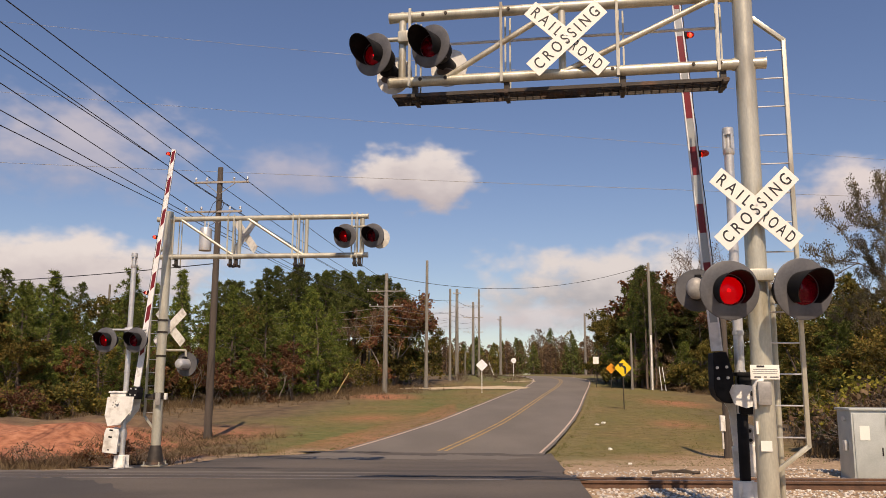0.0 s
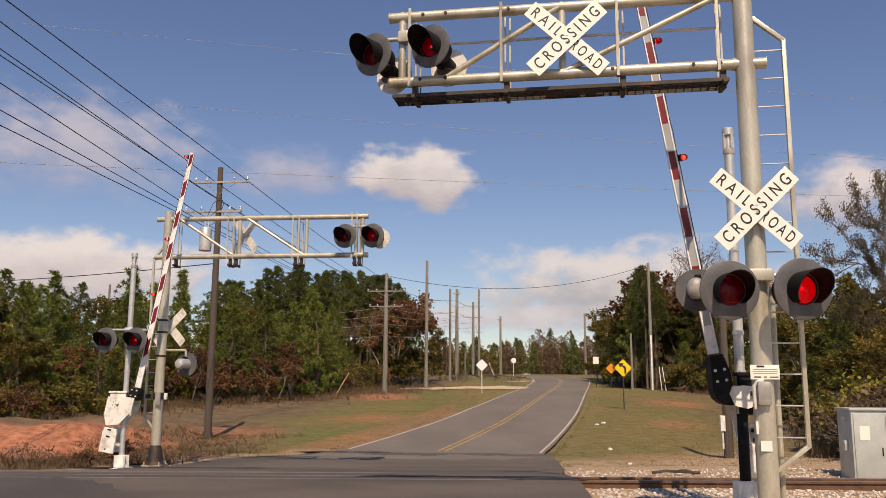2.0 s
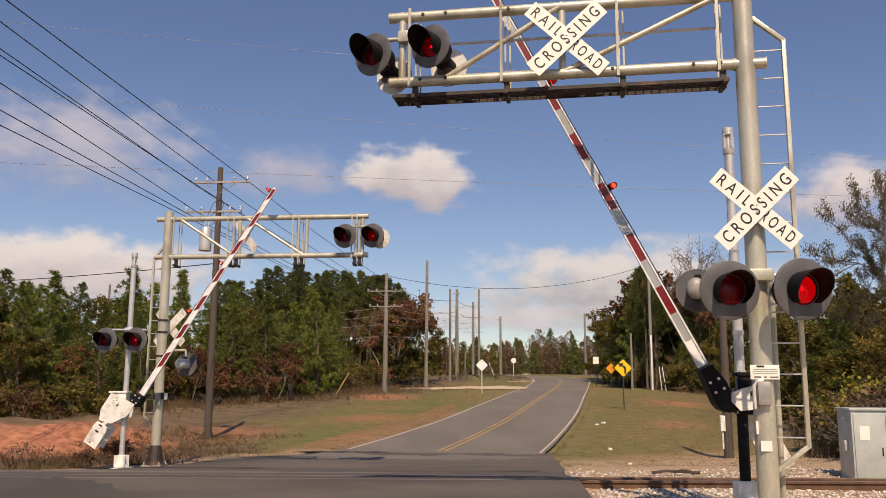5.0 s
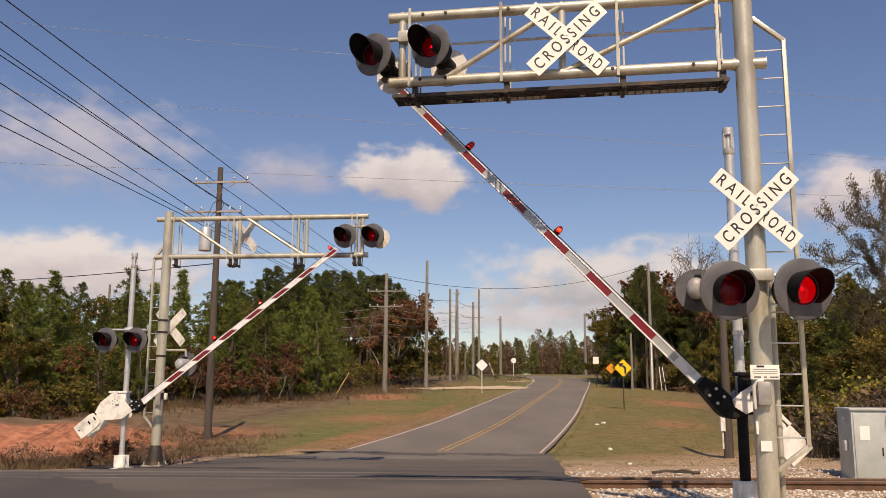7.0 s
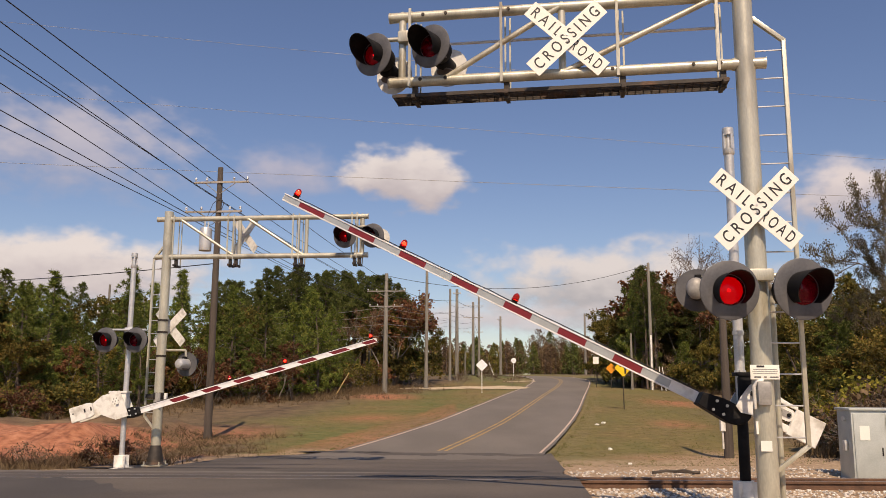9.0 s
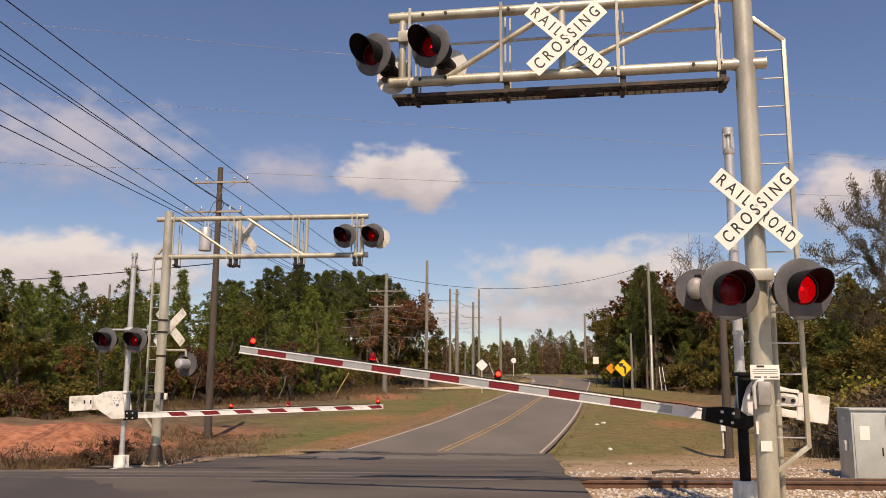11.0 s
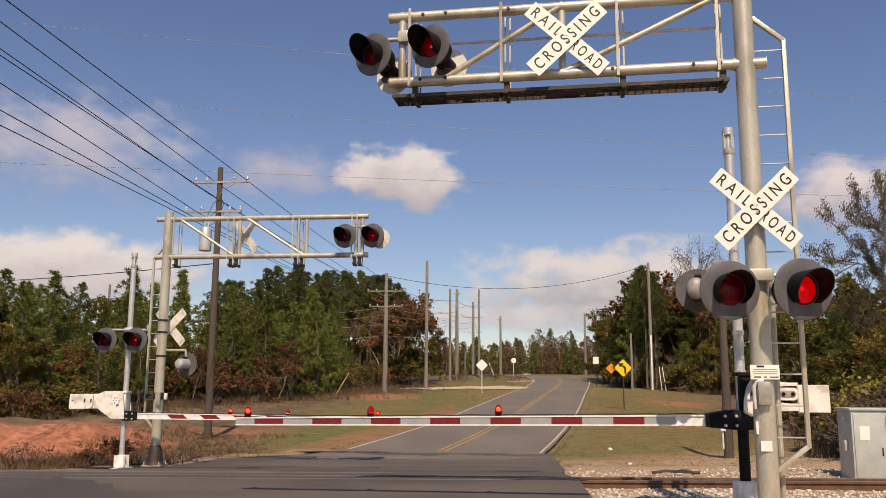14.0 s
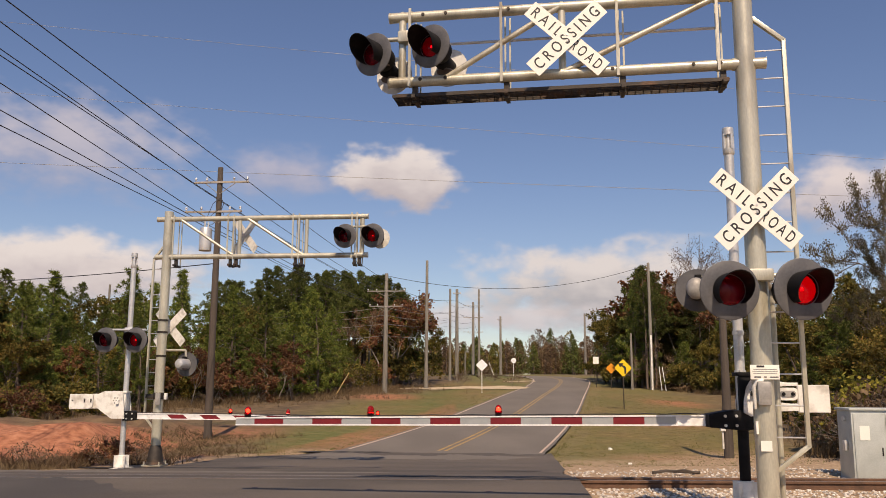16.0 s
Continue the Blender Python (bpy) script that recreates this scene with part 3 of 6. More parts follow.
box(bm, (0, -0.16, 2.83), (0.3, 0.12, 0.14), bevel=0.02)
box(bm, (0, 0, 2.82), (0.34, 0.3, 0.06), bevel=0.01)
part("lamp_crossarm", bm, STEEL, near)
signal_lamp(near, (-0.392, -0.45, 2.624), FACE, 2, 1, scale=1.11)
signal_lamp(near, (0.395, -0.45, 2.626), FACE + 8, 2, 0, scale=1.14)
signal_lamp(near, (-0.639, 0.35, 2.72), 172 + FACE, 0, None, BLACK, drum=0.9, scale=0.86)
bm = bmesh.new()
ball(bm, (-0.69, 0.06, 2.71), 0.12, (0.95, 0.6, 1.1), 20, 14)
part("housing_cap", bm, GREYPLATE, near, "bright round cap on the lamp housing")
bm = bmesh.new()
bent(bm, [(-0.1, 0.14, 2.86), (-0.6, 0.3, 2.86)], 0.03)
part("lamp_crossarm", bm, STEEL, near)
for x, y, z, yaw in ((-4.62, -0.32, 5.745, -22), (-3.87, -0.32, 5.81, -22)):
    signal_lamp(near, (x, y, z), yaw, 3, 1 if x < -4.2 else 0, BLACK, glow=GLOW_SIDE, scale=0.92, hood=1.2)
    signal_lamp(near, (x + 0.14, y + 0.62, z - 0.06), 168, 0, None, BLACK, drum=0.75, disc_mat=WHITE, scale=0.85)
bm = bmesh.new()
rod(bm, (-4.62, -0.02, 6.06), (-3.9, -0.02, 6.06), 0.03)
box(bm, (-4.25, -0.05, 6.06), (0.2, 0.16, 0.16), bevel=0.03)
for x in (-4.62, -3.96):
    rod(bm, (x, -0.12, 5.9), (x, -0.02, 6.06), 0.03)
    rod(bm, (x + 0.1, -0.05, 6.06), (x + 0.12, 0.24, 5.9), 0.03)
part("lamp_crossarm", bm, STEEL, near)
ladder(near, 1, 0.07, 0.884, 5.775, 0.122, 0.3595, 0.476)
bm = bmesh.new()
rod(bm, (0.217, 0.3, 0.0), (0.217, 0.3, 2.75), 0.034, seg=14)
rod(bm, (0.217, 0.3, 2.72), (0.1, 0.04, 2.8), 0.03, seg=10)
part("conduit", bm, STEEL, near, "grey conduit pipe behind the mast")
bm = bmesh.new()
box(bm, (0, 0, 0), (0.335, 0.012, 0.165), bevel=0.004)
plate = part("notice_plate", bm, SHEET, near, "white notice plate with small black writing", pose(0.001, -0.142, 1.715, 0, 0, FACE))
for k, (w, h, z, x) in enumerate(((0.09, 0.022, 0.065, -0.05), (0.27, 0.007, 0.032, 0), (0.29, 0.007, 0.01, 0), (0.27, 0.007, -0.014, 0), (0.08, 0.012, -0.055, -0.09), (0.03, 0.012, -0.055, 0.0), (0.1, 0.012, -0.055, 0.1))):
    bm = bmesh.new()
    box(bm, (x, -0.0075, z), (w, 0.002, h))
    part("writing_bar", bm, GREYPLATE if h < 0.01 else INK, plate)
bm = bmesh.new()
box(bm, (-0.02, -0.16, 1.475), (0.15, 0.07, 0.27), bevel=0.025)
part("junction_box", bm, GREYPLATE, near, "grey junction box on the mast")
bm = bmesh.new()
bent(bm, [(-0.115, -0.11, 1.3), (-0.12, -0.12, 1.55), (-0.08, -0.14, 1.62), (-0.02, -0.15, 1.62)], 0.022)
part("conduit", bm, WHITE, near, "white bent conduit")
bm = bmesh.new()
box(bm, (-0.022, -0.13, 0.89), (0.12, 0.012, 0.115))
part("tag", bm, SHEET, near, "pale square tag on the mast")
bm = bmesh.new()
box(bm, (-0.105, -0.08, 1.09), (0.025, 0.05, 0.14))
part("tag", bm, SHEET, near)

def crossing_gate(m, label, pivot, reach, first, count, diagonal, lights, mast_h, arm_z, lamps):
    """A gate whose arm points along +x when it is down. Returns the thing and the arm, which turns about its pivot."""
    t = thing("crossing_gate", m, label, "railway gate", "gates at the crossing")
    bm = bmesh.new()
    rod(bm, (0, 0, 0.05), (0, 0, mast_h), 0.064, seg=24)
    for z in (mast_h * 0.37, mast_h * 0.48):
        band(bm, 0.064, z)
    part("mast", bm, ALU, t, "aluminium pipe mast")
    if not lamps:
        bm = bmesh.new()
        # Thin added shell that carries the black of the lower mast.
        lathe(bm, [(0.066, 0.3), (0.07, 0.31), (0.07, 1.2), (0.066, 1.21)], 24)
        part("mast_sleeve", bm, BLACK, t, "black band around the lower mast")
    bm = bmesh.new()
    lathe(bm, [(0.064, mast_h - 0.02), (0.078, mast_h), (0.078, mast_h + 0.07)], 20)
    for k in range(4):
        a = k * math.pi / 2 + 0.4
        box(bm, (0.068 * math.cos(a), 0.068 * math.sin(a), mast_h + 0.17), (0.035, 0.035, 0.22), Matrix.Rotation(a, 4, "Z"))
    lathe(bm, [(0.078, mast_h + 0.26), (0.078, mast_h + 0.36), (0.07, mast_h + 0.37), (0.004, mast_h + 0.375)], 20)
    lathe(bm, [(0.05, mast_h), (0.05, mast_h + 0.3)], 12)
    part("bell", bm, ALU, t, "slotted tube bell on the mast top")
    bm = bmesh.new()
    box(bm, (0, 0, 0.03), (0.46, 0.42, 0.06), bevel=0.01)
    lathe(bm, [(0.17, 0.06), (0.11, 0.2), (0.1, 0.34), (0.066, 0.36)], 20)
    for a in range(4):
        c = math.pi / 4 + a * math.pi / 2
        box(bm, (0.12 * math.cos(c), 0.12 * math.sin(c), 0.2), (0.12, 0.03, 0.3), Matrix.Rotation(c, 4, "Z"))
    part("base_casting", bm, WHITE, t, "white ribbed base casting")
    px, pz = pivot
    bm = bmesh.new()
    box(bm, (px - 0.05, 0.0, pz - 0.02), (0.4, 0.24, 0.5), bevel=0.03)
    box(bm, (px - 0.05, 0.0, pz + 0.25), (0.46, 0.28, 0.05), bevel=0.012)
    rod(bm, (px, -0.26, pz), (px, 0.26, pz), 0.04, seg=16)
    # The near case is black: shade from the lamps put into its colour.
    part("mechanism_case", bm, WHITE if lamps else BLACK, t, "gate mechanism case")
    # the moving arm
    bm = bmesh.new()
    z = -arm_z
    x0, x1 = first - 0.38, reach
    h0, h1 = 0.072, 0.054
    for sgn in (-1, 1):
        a = [bm.verts.new(v) for v in ((x0, -0.024, z + sgn * h0 - sgn * 0.02), (x0, 0.024, z + sgn * h0 - sgn * 0.02), (x0, 0.024, z + sgn * h0), (x0, -0.024, z + sgn * h0))]
        b = [bm.verts.new(v) for v in ((x1, -0.024, z + sgn * h1 - sgn * 0.014), (x1, 0.024, z + sgn * h1 - sgn * 0.014), (x1, 0.024, z + sgn * h1), (x1, -0.024, z + sgn * h1))]
        bm.faces.new(a), bm.faces.new(b)
        for k in range(4):
            bm.faces.new((a[k], a[(k + 1) % 4], b[(k + 1) % 4], b[k]))
    a = [bm.verts.new(v) for v in ((x0, -0.008, z - h0), (x0, 0.008, z - h0), (x0, 0.008, z + h0), (x0, -0.008, z + h0))]
    b = [bm.verts.new(v) for v in ((x1, -0.008, z - h1), (x1, 0.008, z - h1), (x1, 0.008, z + h1), (x1, -0.008, z + h1))]
    bm.faces.new(a), bm.faces.new(b)
    for k in range(4):
        bm.faces.new((a[k], a[(k + 1) % 4], b[(k + 1) % 4], b[k]))
    arm = part("gate_arm", bm, ARM_WHITE, t, "long striped gate arm", pose(px, 0, pz), smooth=False)
    hz = lambda x: h0 + (h1 - h0) * (x - x0) / (x1 - x0)
    for k in range(count):
        xa = first + 0.4064 * k
        xb = min(xa + 0.4064, reach - 0.004)
        sl = 0.07 if diagonal else 0.0
        red = k % 2 == 1
        bm = bmesh.new()
        for y0, y1 in ((-0.014, -0.009), (0.009, 0.014)):
            i = 0.02 if not diagonal else 0.012
            prism(bm, [(xa + sl, z - hz(xa) + i), (min(xb + sl, reach), z - hz(xb) + i), (xb - sl, z + hz(xb) - i), (xa - sl, z + hz(xa) - i)], y0, y1)
        part("stripe", bm, ARM_RED if red else (ARM_WHITE if diagonal else ARM_GREY), arm, "red reflective stripe" if red else "", smooth=False)
    for k, x in enumerate(lights):
        zz = z + hz(x)
        bm = bmesh.new()
        box(bm, (x, 0, zz + 0.02), (0.085, 0.05, 0.045), bevel=0.008)
        part("lamp_socket", bm, BLACK, arm)
        bm = bmesh.new()
        ball(bm, (x, 0, zz + 0.085), 0.046, (1, 1.0, 1.35), 14, 10)
        lathe(bm, [(0.05, zz + 0.04), (0.054, zz + 0.055), (0.045, zz + 0.065)], 14, Matrix.Translation((x, 0, 0)))
        lamp = part("arm_lamp", bm, ARM_LENS, arm, "red arm lamp")
        bm = bmesh.new()                            # a lit plate that swings edge-on when the lamp is dark
        rod(bm, (0, -0.004, 0.035), (0, 0.004, 0.035), 0.034, seg=12)
        plate = part("reflector", bm, ARM_GLOW, lamp, m=pose(x, 0, zz + 0.05))
        if k < 2:
            ARM_FLASHERS.append((plate, (x, 0, zz + 0.05), k))
    bm = bmesh.new()                                # wiring along the arm's top
    pts = [(x0 + (lights[-1] - x0) * k / 24, 0.0, z + hz(x0 + (lights[-1] - x0) * k / 24) + 0.008 + 0.012 * abs(math.sin(k * 1.7))) for k in range(25)]
    tube(bm, pts, 0.007, 6)
    part("arm_cable", bm, CABLE, arm)
    for q in (-0.2, 0.2):
        bm = bmesh.new()
        if lamps:
            outline = [(-0.58, 0.16), (-0.34, 0.27), (0.1, 0.27), (0.16, -0.1), (0.18, -0.38), (-0.14, -0.38), (-0.5, -0.14)]
        else:
            outline = [(-0.12, 0.15), (0.02, 0.17), (0.08, 0.08), (0.12, -0.1), (0.13, -0.24), (0.04, -0.29), (-0.12, -0.25), (-0.18, -0.1)]
            if q < 0:                               # the plate behind the mast runs on to the counterweight
                outline = [(-0.56, 0.14), (-0.1, 0.2), (0.03, 0.2), (0.1, 0.1), (0.13, -0.1), (0.13, -0.3), (0.04, -0.36), (-0.2, -0.24), (-0.56, -0.235), (-0.56, -0.135), (-0.3, -0.1), (-0.3, 0.08), (-0.56, 0.093)]
        prism(bm, outline, q - 0.014, q + 0.014)
        part("side_plate", bm, WHITE, arm, "pivoting side plate", smooth=False)
        if not lamps and q < 0:
            for zz, hh in ((0.117, 0.046), (-0.185, 0.098)):
                bm = bmesh.new()
                box(bm, (-0.545, q, zz), (0.28, 0.04, hh), bevel=0.006)
                part("counterweight_bar", bm, WHITE, arm, "white counterweight bar")
            bm = bmesh.new()
            ring = [(math.cos(k * math.pi / 12), math.sin(k * math.pi / 12)) for k in range(24)]
            oval = lambda r: [(-0.55 + r * c + (0.06 if c > 0 else -0.06), -0.01 + r * n) for c, n in ring]
            prism(bm, oval(0.085), q - 0.016, q + 0.016)
            slot_plate = part("slotted_plate", bm, WHITE, arm, "white oval slotted plate", smooth=False)
            bm = bmesh.new()
            prism(bm, oval(0.045), q - 0.021, q + 0.021)
            part("slot", bm, GREYPLATE, slot_plate, smooth=False)
            for bx in (-0.61, -0.49):
                bm = bmesh.new()
                rod(bm, (bx, q - 0.04, -0.01), (bx, q + 0.04, -0.01), 0.024, seg=12)
                part("bar_bolt", bm, BLACK, slot_plate)
        for k in range(7):
            c = k * math.pi / 3
            bm = bmesh.new()
            ball(bm, (-0.04 + (0.07 * math.cos(c) if k else 0), q + math.copysign(0.016, q), 0.05 + (0.07 * math.sin(c) if k else 0)), 0.016, (1, 0.7, 1), 8, 6)
            part("plate_bolt", bm, GREYPLATE, arm)
        bm = bmesh.new()
        if not lamps and q > 0:
            bm.free()
            continue
        e, hole = (0.0, 0.04) if lamps else (0.125, -0.04)
        prism(bm, ((-1.2, -0.17), (-1.2, 0.19), (-0.72, 0.2), (-0.62, 0.17), (-0.62, -0.12), (-0.72, -0.16)) if lamps else ((-1.08, -0.26), (-1.08, 0.105), (-0.675, 0.11), (-0.675, -0.255)), q - 0.03, q + 0.03)
        bmesh.ops.bevel(bm, geom=list(bm.edges), offset=0.008, segments=1, affect="EDGES")
        cw = part("counterweight", bm, WHITE, arm, "scuffed white counterweight plate", smooth=False)
        for hx in (-1.12, -0.82, -0.66) if lamps else (-1.12,):
            bm = bmesh.new()
            box(bm, (hx + e, q + math.copysign(0.032, q), hole), (0.035, 0.008, 0.09 if hx > -1 else 0.035))
            part("slot", bm, BLACK, cw)
    bm = bmesh.new()
    b0 = 0.12
    heel = [(b0, z - 0.11), (b0, z + 0.12)] if lamps else [(0.1, z - 0.13), (0.0, z - 0.11), (-0.08, z - 0.04), (-0.11, z + 0.05), (-0.1, z + 0.13)]
    prism(bm, heel + [(0.3, z + 0.13), (x0 - 0.02, z + 0.085), (x0 - 0.02, z - 0.085), (0.3, z - 0.11)], -0.17, 0.17)
    bmesh.ops.bevel(bm, geom=list(bm.edges), offset=0.01, segments=1, affect="EDGES")
    part("arm_bracket", bm, BLACK, arm, "black arm adapter bracket", smooth=False)
    bm = bmesh.new()
    for bx in (0.22, 0.36):
        rod(bm, (bx, -0.19, z + 0.06), (bx, 0.19, z + 0.06), 0.02, seg=8)
        rod(bm, (bx, -0.19, z - 0.06), (bx, 0.19, z - 0.06), 0.02, seg=8)
    part("bracket_bolt", bm, ALU, arm)
    if lamps:
        bm = bmesh.new()
        rod(bm, (-0.45, -0.1, lamps[1] + 0.26), (0.45, -0.1, lamps[1] + 0.26), 0.03)
        box(bm, (0, -0.04, lamps[1] + 0.26), (0.2, 0.12, 0.12), bevel=0.02)
        part("lamp_crossarm", bm, ALU, t)
        for x, beat in lamps[0]:
            signal_lamp(t, (x, -0.3, lamps[1]), -8, 0, beat, glow=GLOW_SIDE)
    return t, arm

gate_near, arm_near = crossing_gate(pose(3.93, 11.3, 0.0, 0, 0, 174.5), "white railway gate with a striped red and silver arm", (-0.1, 1.47), 6.915, 0.96, 15, False,
                                    (3.29, 5.03, 6.75), 4.72, 0.345, None)
gate_far, arm_far = crossing_gate(pose(-7.73, 21.0, -0.45, 0, 0, -3.9), "white railway gate with a diagonal red striped arm and flashing lights", (-0.09, 1.6), 6.42, 0.8, 14, True,
                                  (2.72, 4.13, 6.3), 4.92, 0.32, (((-0.46, 1), (0.29, 0)), 3.1))

# the far signal
far = cantilever(pose(-7.12, 21.6, -0.4, 0, 0, -6), "metal cantilever signal across the track seen from behind its crossbuck", 5.25, 5.23, 6.22, 6.42, 0.12, 0.066,
                 [0.366, 0.7, 0.975], [0.035, 0.31, 0.34, 0.635, 0.665, 0.925, 0.95], [(0.345, 0.06), (0.69, 0.40)], True, False)
crossbuck(far, (0.06, 0.25, 3.45), 162, False, WHITE)
crossbuck(far, (1.93, 0.3, 5.83), 146, False, WHITE)
signal_lamp(far, (4.72, -0.25, 5.68), -10, 3, 1, BLACK, glow=GLOW_SIDE, hood=1.3)
signal_lamp(far, (5.42, -0.25, 5.68), -10, 3, 0, BLACK, glow=GLOW_SIDE, hood=1.3)
signal_lamp(far, (5.52, 0.3, 5.7), 165, 0, None, BLACK, drum=0.75, disc_mat=WHITE, scale=0.85)
bm = bmesh.new()
rod(bm, (4.7, -0.05, 5.95), (5.45, -0.05, 5.95), 0.03)
for x in (4.72, 5.42):
    rod(bm, (x, -0.1, 5.72), (x, -0.05, 5.95), 0.03)
part("lamp_crossarm", bm, STEEL, far)
signal_lamp(far, (0.62, 0.15, 2.5), 168, 0, None, ALU, drum=0.8)
bm = bmesh.new()
rod(bm, (0, 0.1, 2.85), (0.6, 0.1, 2.85), 0.03)
rod(bm, (0.6, 0.1, 2.85), (0.62, 0.1, 2.6), 0.03)
part("lamp_crossarm", bm, STEEL, far)
for z in (2.7, 3.3, 3.6):
    bm = bmesh.new()
    band(bm, 0.12, z)
    part("mast_band", bm, DARK_STEEL, far, "dark clamp band")
bm = bmesh.new()
lathe(bm, [(0.26, 0.04), (0.2, 0.1), (0.15, 0.42), (0.124, 0.5)], 20)
part("mast_boot", bm, DARK_STEEL, far, "dark steel foot of the mast")
bm = bmesh.new()
lathe(bm, [(0.122, 1.62), (0.135, 1.63), (0.135, 1.78), (0.122, 1.79)], 20)
box(bm, (-0.2, 0, 1.7), (0.24, 0.12, 0.1), bevel=0.01)
part("box_clamp", bm, DARK_STEEL, far)
bm = bmesh.new()
box(bm, (0.21, -0.05, 1.7), (0.07, 0.08, 0.16), bevel=0.01)
part("switch_box", bm, WHITE, far, "small white box on the mast")
ladder(far, -1, 0.05, 1.2, 5.2, 0.12, 0.33, 0.36)
bm = bmesh.new()
box(bm, (0.06, -0.17, 1.63), (0.13, 0.04, 0.3), bevel=0.01)
part("junction_box", bm, GREYPLATE, far)

# rust-rimmed bolt heads on the near arm's chords
for x, z in ((-4.02, 6.36), (-3.72, 6.36), (-3.72, 5.47), (-4.05, 5.47), (-0.62, 5.47), (-0.3, 5.47), (-2.9, 6.36), (-1.6, 5.47)):
    bm = bmesh.new()
    rod(bm, (x, -0.075, z), (x, -0.096, z), 0.03, 0.022, seg=8)
    part("chord_bolt", bm, DARK_STEEL, near)

# ---- poles and wires ----
def utility_pole(name, x, y, top, lean, arms, label, r=0.15, transformer=False, group="wooden utility poles", mat=None):
    """A round wooden pole; arms are (height, half-length left, half-length right, turn in degrees)."""
    z0 = ground_z(x, y) - 0.1
    t = thing(name, pose(x, y, z0), label, "utility pole", group)
    h = top - z0
    bm = bmesh.new()
    lathe(bm, [(r * 1.15, 0), (r, h * 0.4), (r * 0.78, h - 0.03), (r * 0.7, h), (0.004, h)], 14)
    part("pole", bm, mat or WOOD_POLE, t, "weathered round wooden pole")
    for za, l, rr, turn in arms:
        q = za - z0
        rm = Matrix.Translation((lean * q, -r * 0.8, q)) @ Matrix.Rotation(radians(turn), 4, "Z")
        bm = bmesh.new()
        box(bm, ((rr - l) / 2, 0, 0), (l + rr, 0.07, 0.08), bevel=0.008)
        rod(bm, (-l * 0.6, 0, 0), (0, 0.02, -0.5), 0.015, seg=6)
        rod(bm, (rr * 0.6, 0, 0), (0, 0.02, -0.5), 0.015, seg=6)
        arm = part("crossarm", bm, CROSSARM, t, m=rm)
        for xx in (-l + 0.06, -l * 0.5, rr * 0.5, rr - 0.06):
            bm = bmesh.new()
            lathe(bm, [(0.015, 0.05), (0.02, 0.09), (0.05, 0.1), (0.035, 0.14), (0.055, 0.15), (0.035, 0.2), (0.01, 0.22)], 10, Matrix.Translation((xx, 0, 0)))
            part("insulator", bm, PORCELAIN, arm)
    if transformer:
        q = 7.6 - z0
        bm = bmesh.new()
        lathe(bm, [(0.01, 0), (0.24, 0.0), (0.25, 0.04), (0.25, 0.85), (0.22, 0.93), (0.01, 0.97)], 20, Matrix.Translation((-0.45, -0.1, q - 0.6)))
        rod(bm, (-0.5, -0.1, q + 0.35), (-0.5, -0.1, q + 0.62), 0.035, seg=8)
        rod(bm, (-0.36, -0.1, q + 0.35), (-0.36, -0.1, q + 0.58), 0.035, seg=8)
        part("transformer", bm, ALU, t, "pale grey pole transformer")
        for dz in (0.9, 1.35):
            bm = bmesh.new()
            bent(bm, [(-0.5, -0.1, q + 0.6), (-0.2, -0.15, q + dz), (0.1, -0.15, q + dz + 0.25), (0.25, -0.12, q + dz)], 0.012, 6)
            part("jumper_wire", bm, CABLE, t)
    return t

utility_pole("utility_pole", -9.2, 34, 10.5, 0.0, [(9.85, 1.05, 1.25, -6), (8.62, 1.4, 1.0, -6)], "tall wooden utility pole with crossarms and a transformer", 0.14, True, mat=DARK_POLE)
utility_pole("utility_pole", -13.6, -7, 11.6, 0.0, [(10.4, 1.2, 1.4, -6), (8.2, 1.4, 1.1, -6)], "tall wooden utility pole with two crossarms", 0.17)
utility_pole("utility_pole", -5.02, 75, 11.7, 0.0, [(10.1, 1.7, 1.7, -6), (8.75, 1.5, 1.5, -6)], "wooden utility pole with two crossarms at the wood's edge", 0.2)
utility_pole("utility_pole", -1.6, 85, 14.4, 0.0, [], "tall bare wooden utility pole", 0.17)
utility_pole("utility_pole", 0.93, 105, 13.9, 0.0, [], "tall dark wooden utility pole beside another", 0.16)
utility_pole("utility_pole", 1.82, 108, 14.2, 0.0, [(13.6, 0.5, 0.5, 0)], "thick wooden utility pole beside another", 0.22)
utility_pole("utility_pole", 4.68, 130, 14.8, 0.0, [(14.2, 1.6, 1.6, 0), (12.4, 1.5, 1.5, 0), (10.2, 1.5, 1.5, 0)], "wooden utility pole with three crossarms", 0.22)
utility_pole("utility_pole", 5.35, 125, 16.2, 0.0, [], "tall slender wooden utility pole", 0.17)
utility_pole("utility_pole", 9.55, 140, 13.5, 0.0, [(12.9, 0.6, 0.3, 0)], "wooden utility pole near the road's bend", 0.2)
utility_pole("utility_pole", 24.3, 145, 14.5, 0.0, [], "wooden utility pole behind the road's bend", 0.2)
wood_edge_pole = utility_pole("utility_pole", 20.8, 85, 14.3, 0.0, [], "wooden utility pole with a white strip by the woods", 0.17)
bm = bmesh.new()
box(bm, (-0.02, -0.2, 2.8), (0.16, 0.1, 5.4), bevel=0.02)
part("riser_guard", bm, WHITE, wood_edge_pole, "white strip along the lower pole")
utility_pole("utility_pole", -24.5, 62, 9.0, 0.0, [(7.4, 0.8, 0.8, 0), (6.9, 0.8, 0.8, 0)], "pale thin pole with crossarms among the trees", 0.1)
utility_pole("utility_pole", -22.6, 64, 8.0, 0.0, [], "pale thin pole among the trees", 0.09)
utility_pole("utility_pole", 19.05, 86, 7.2, 0.0, [], "short grey wooden pole by the woods", 0.13)
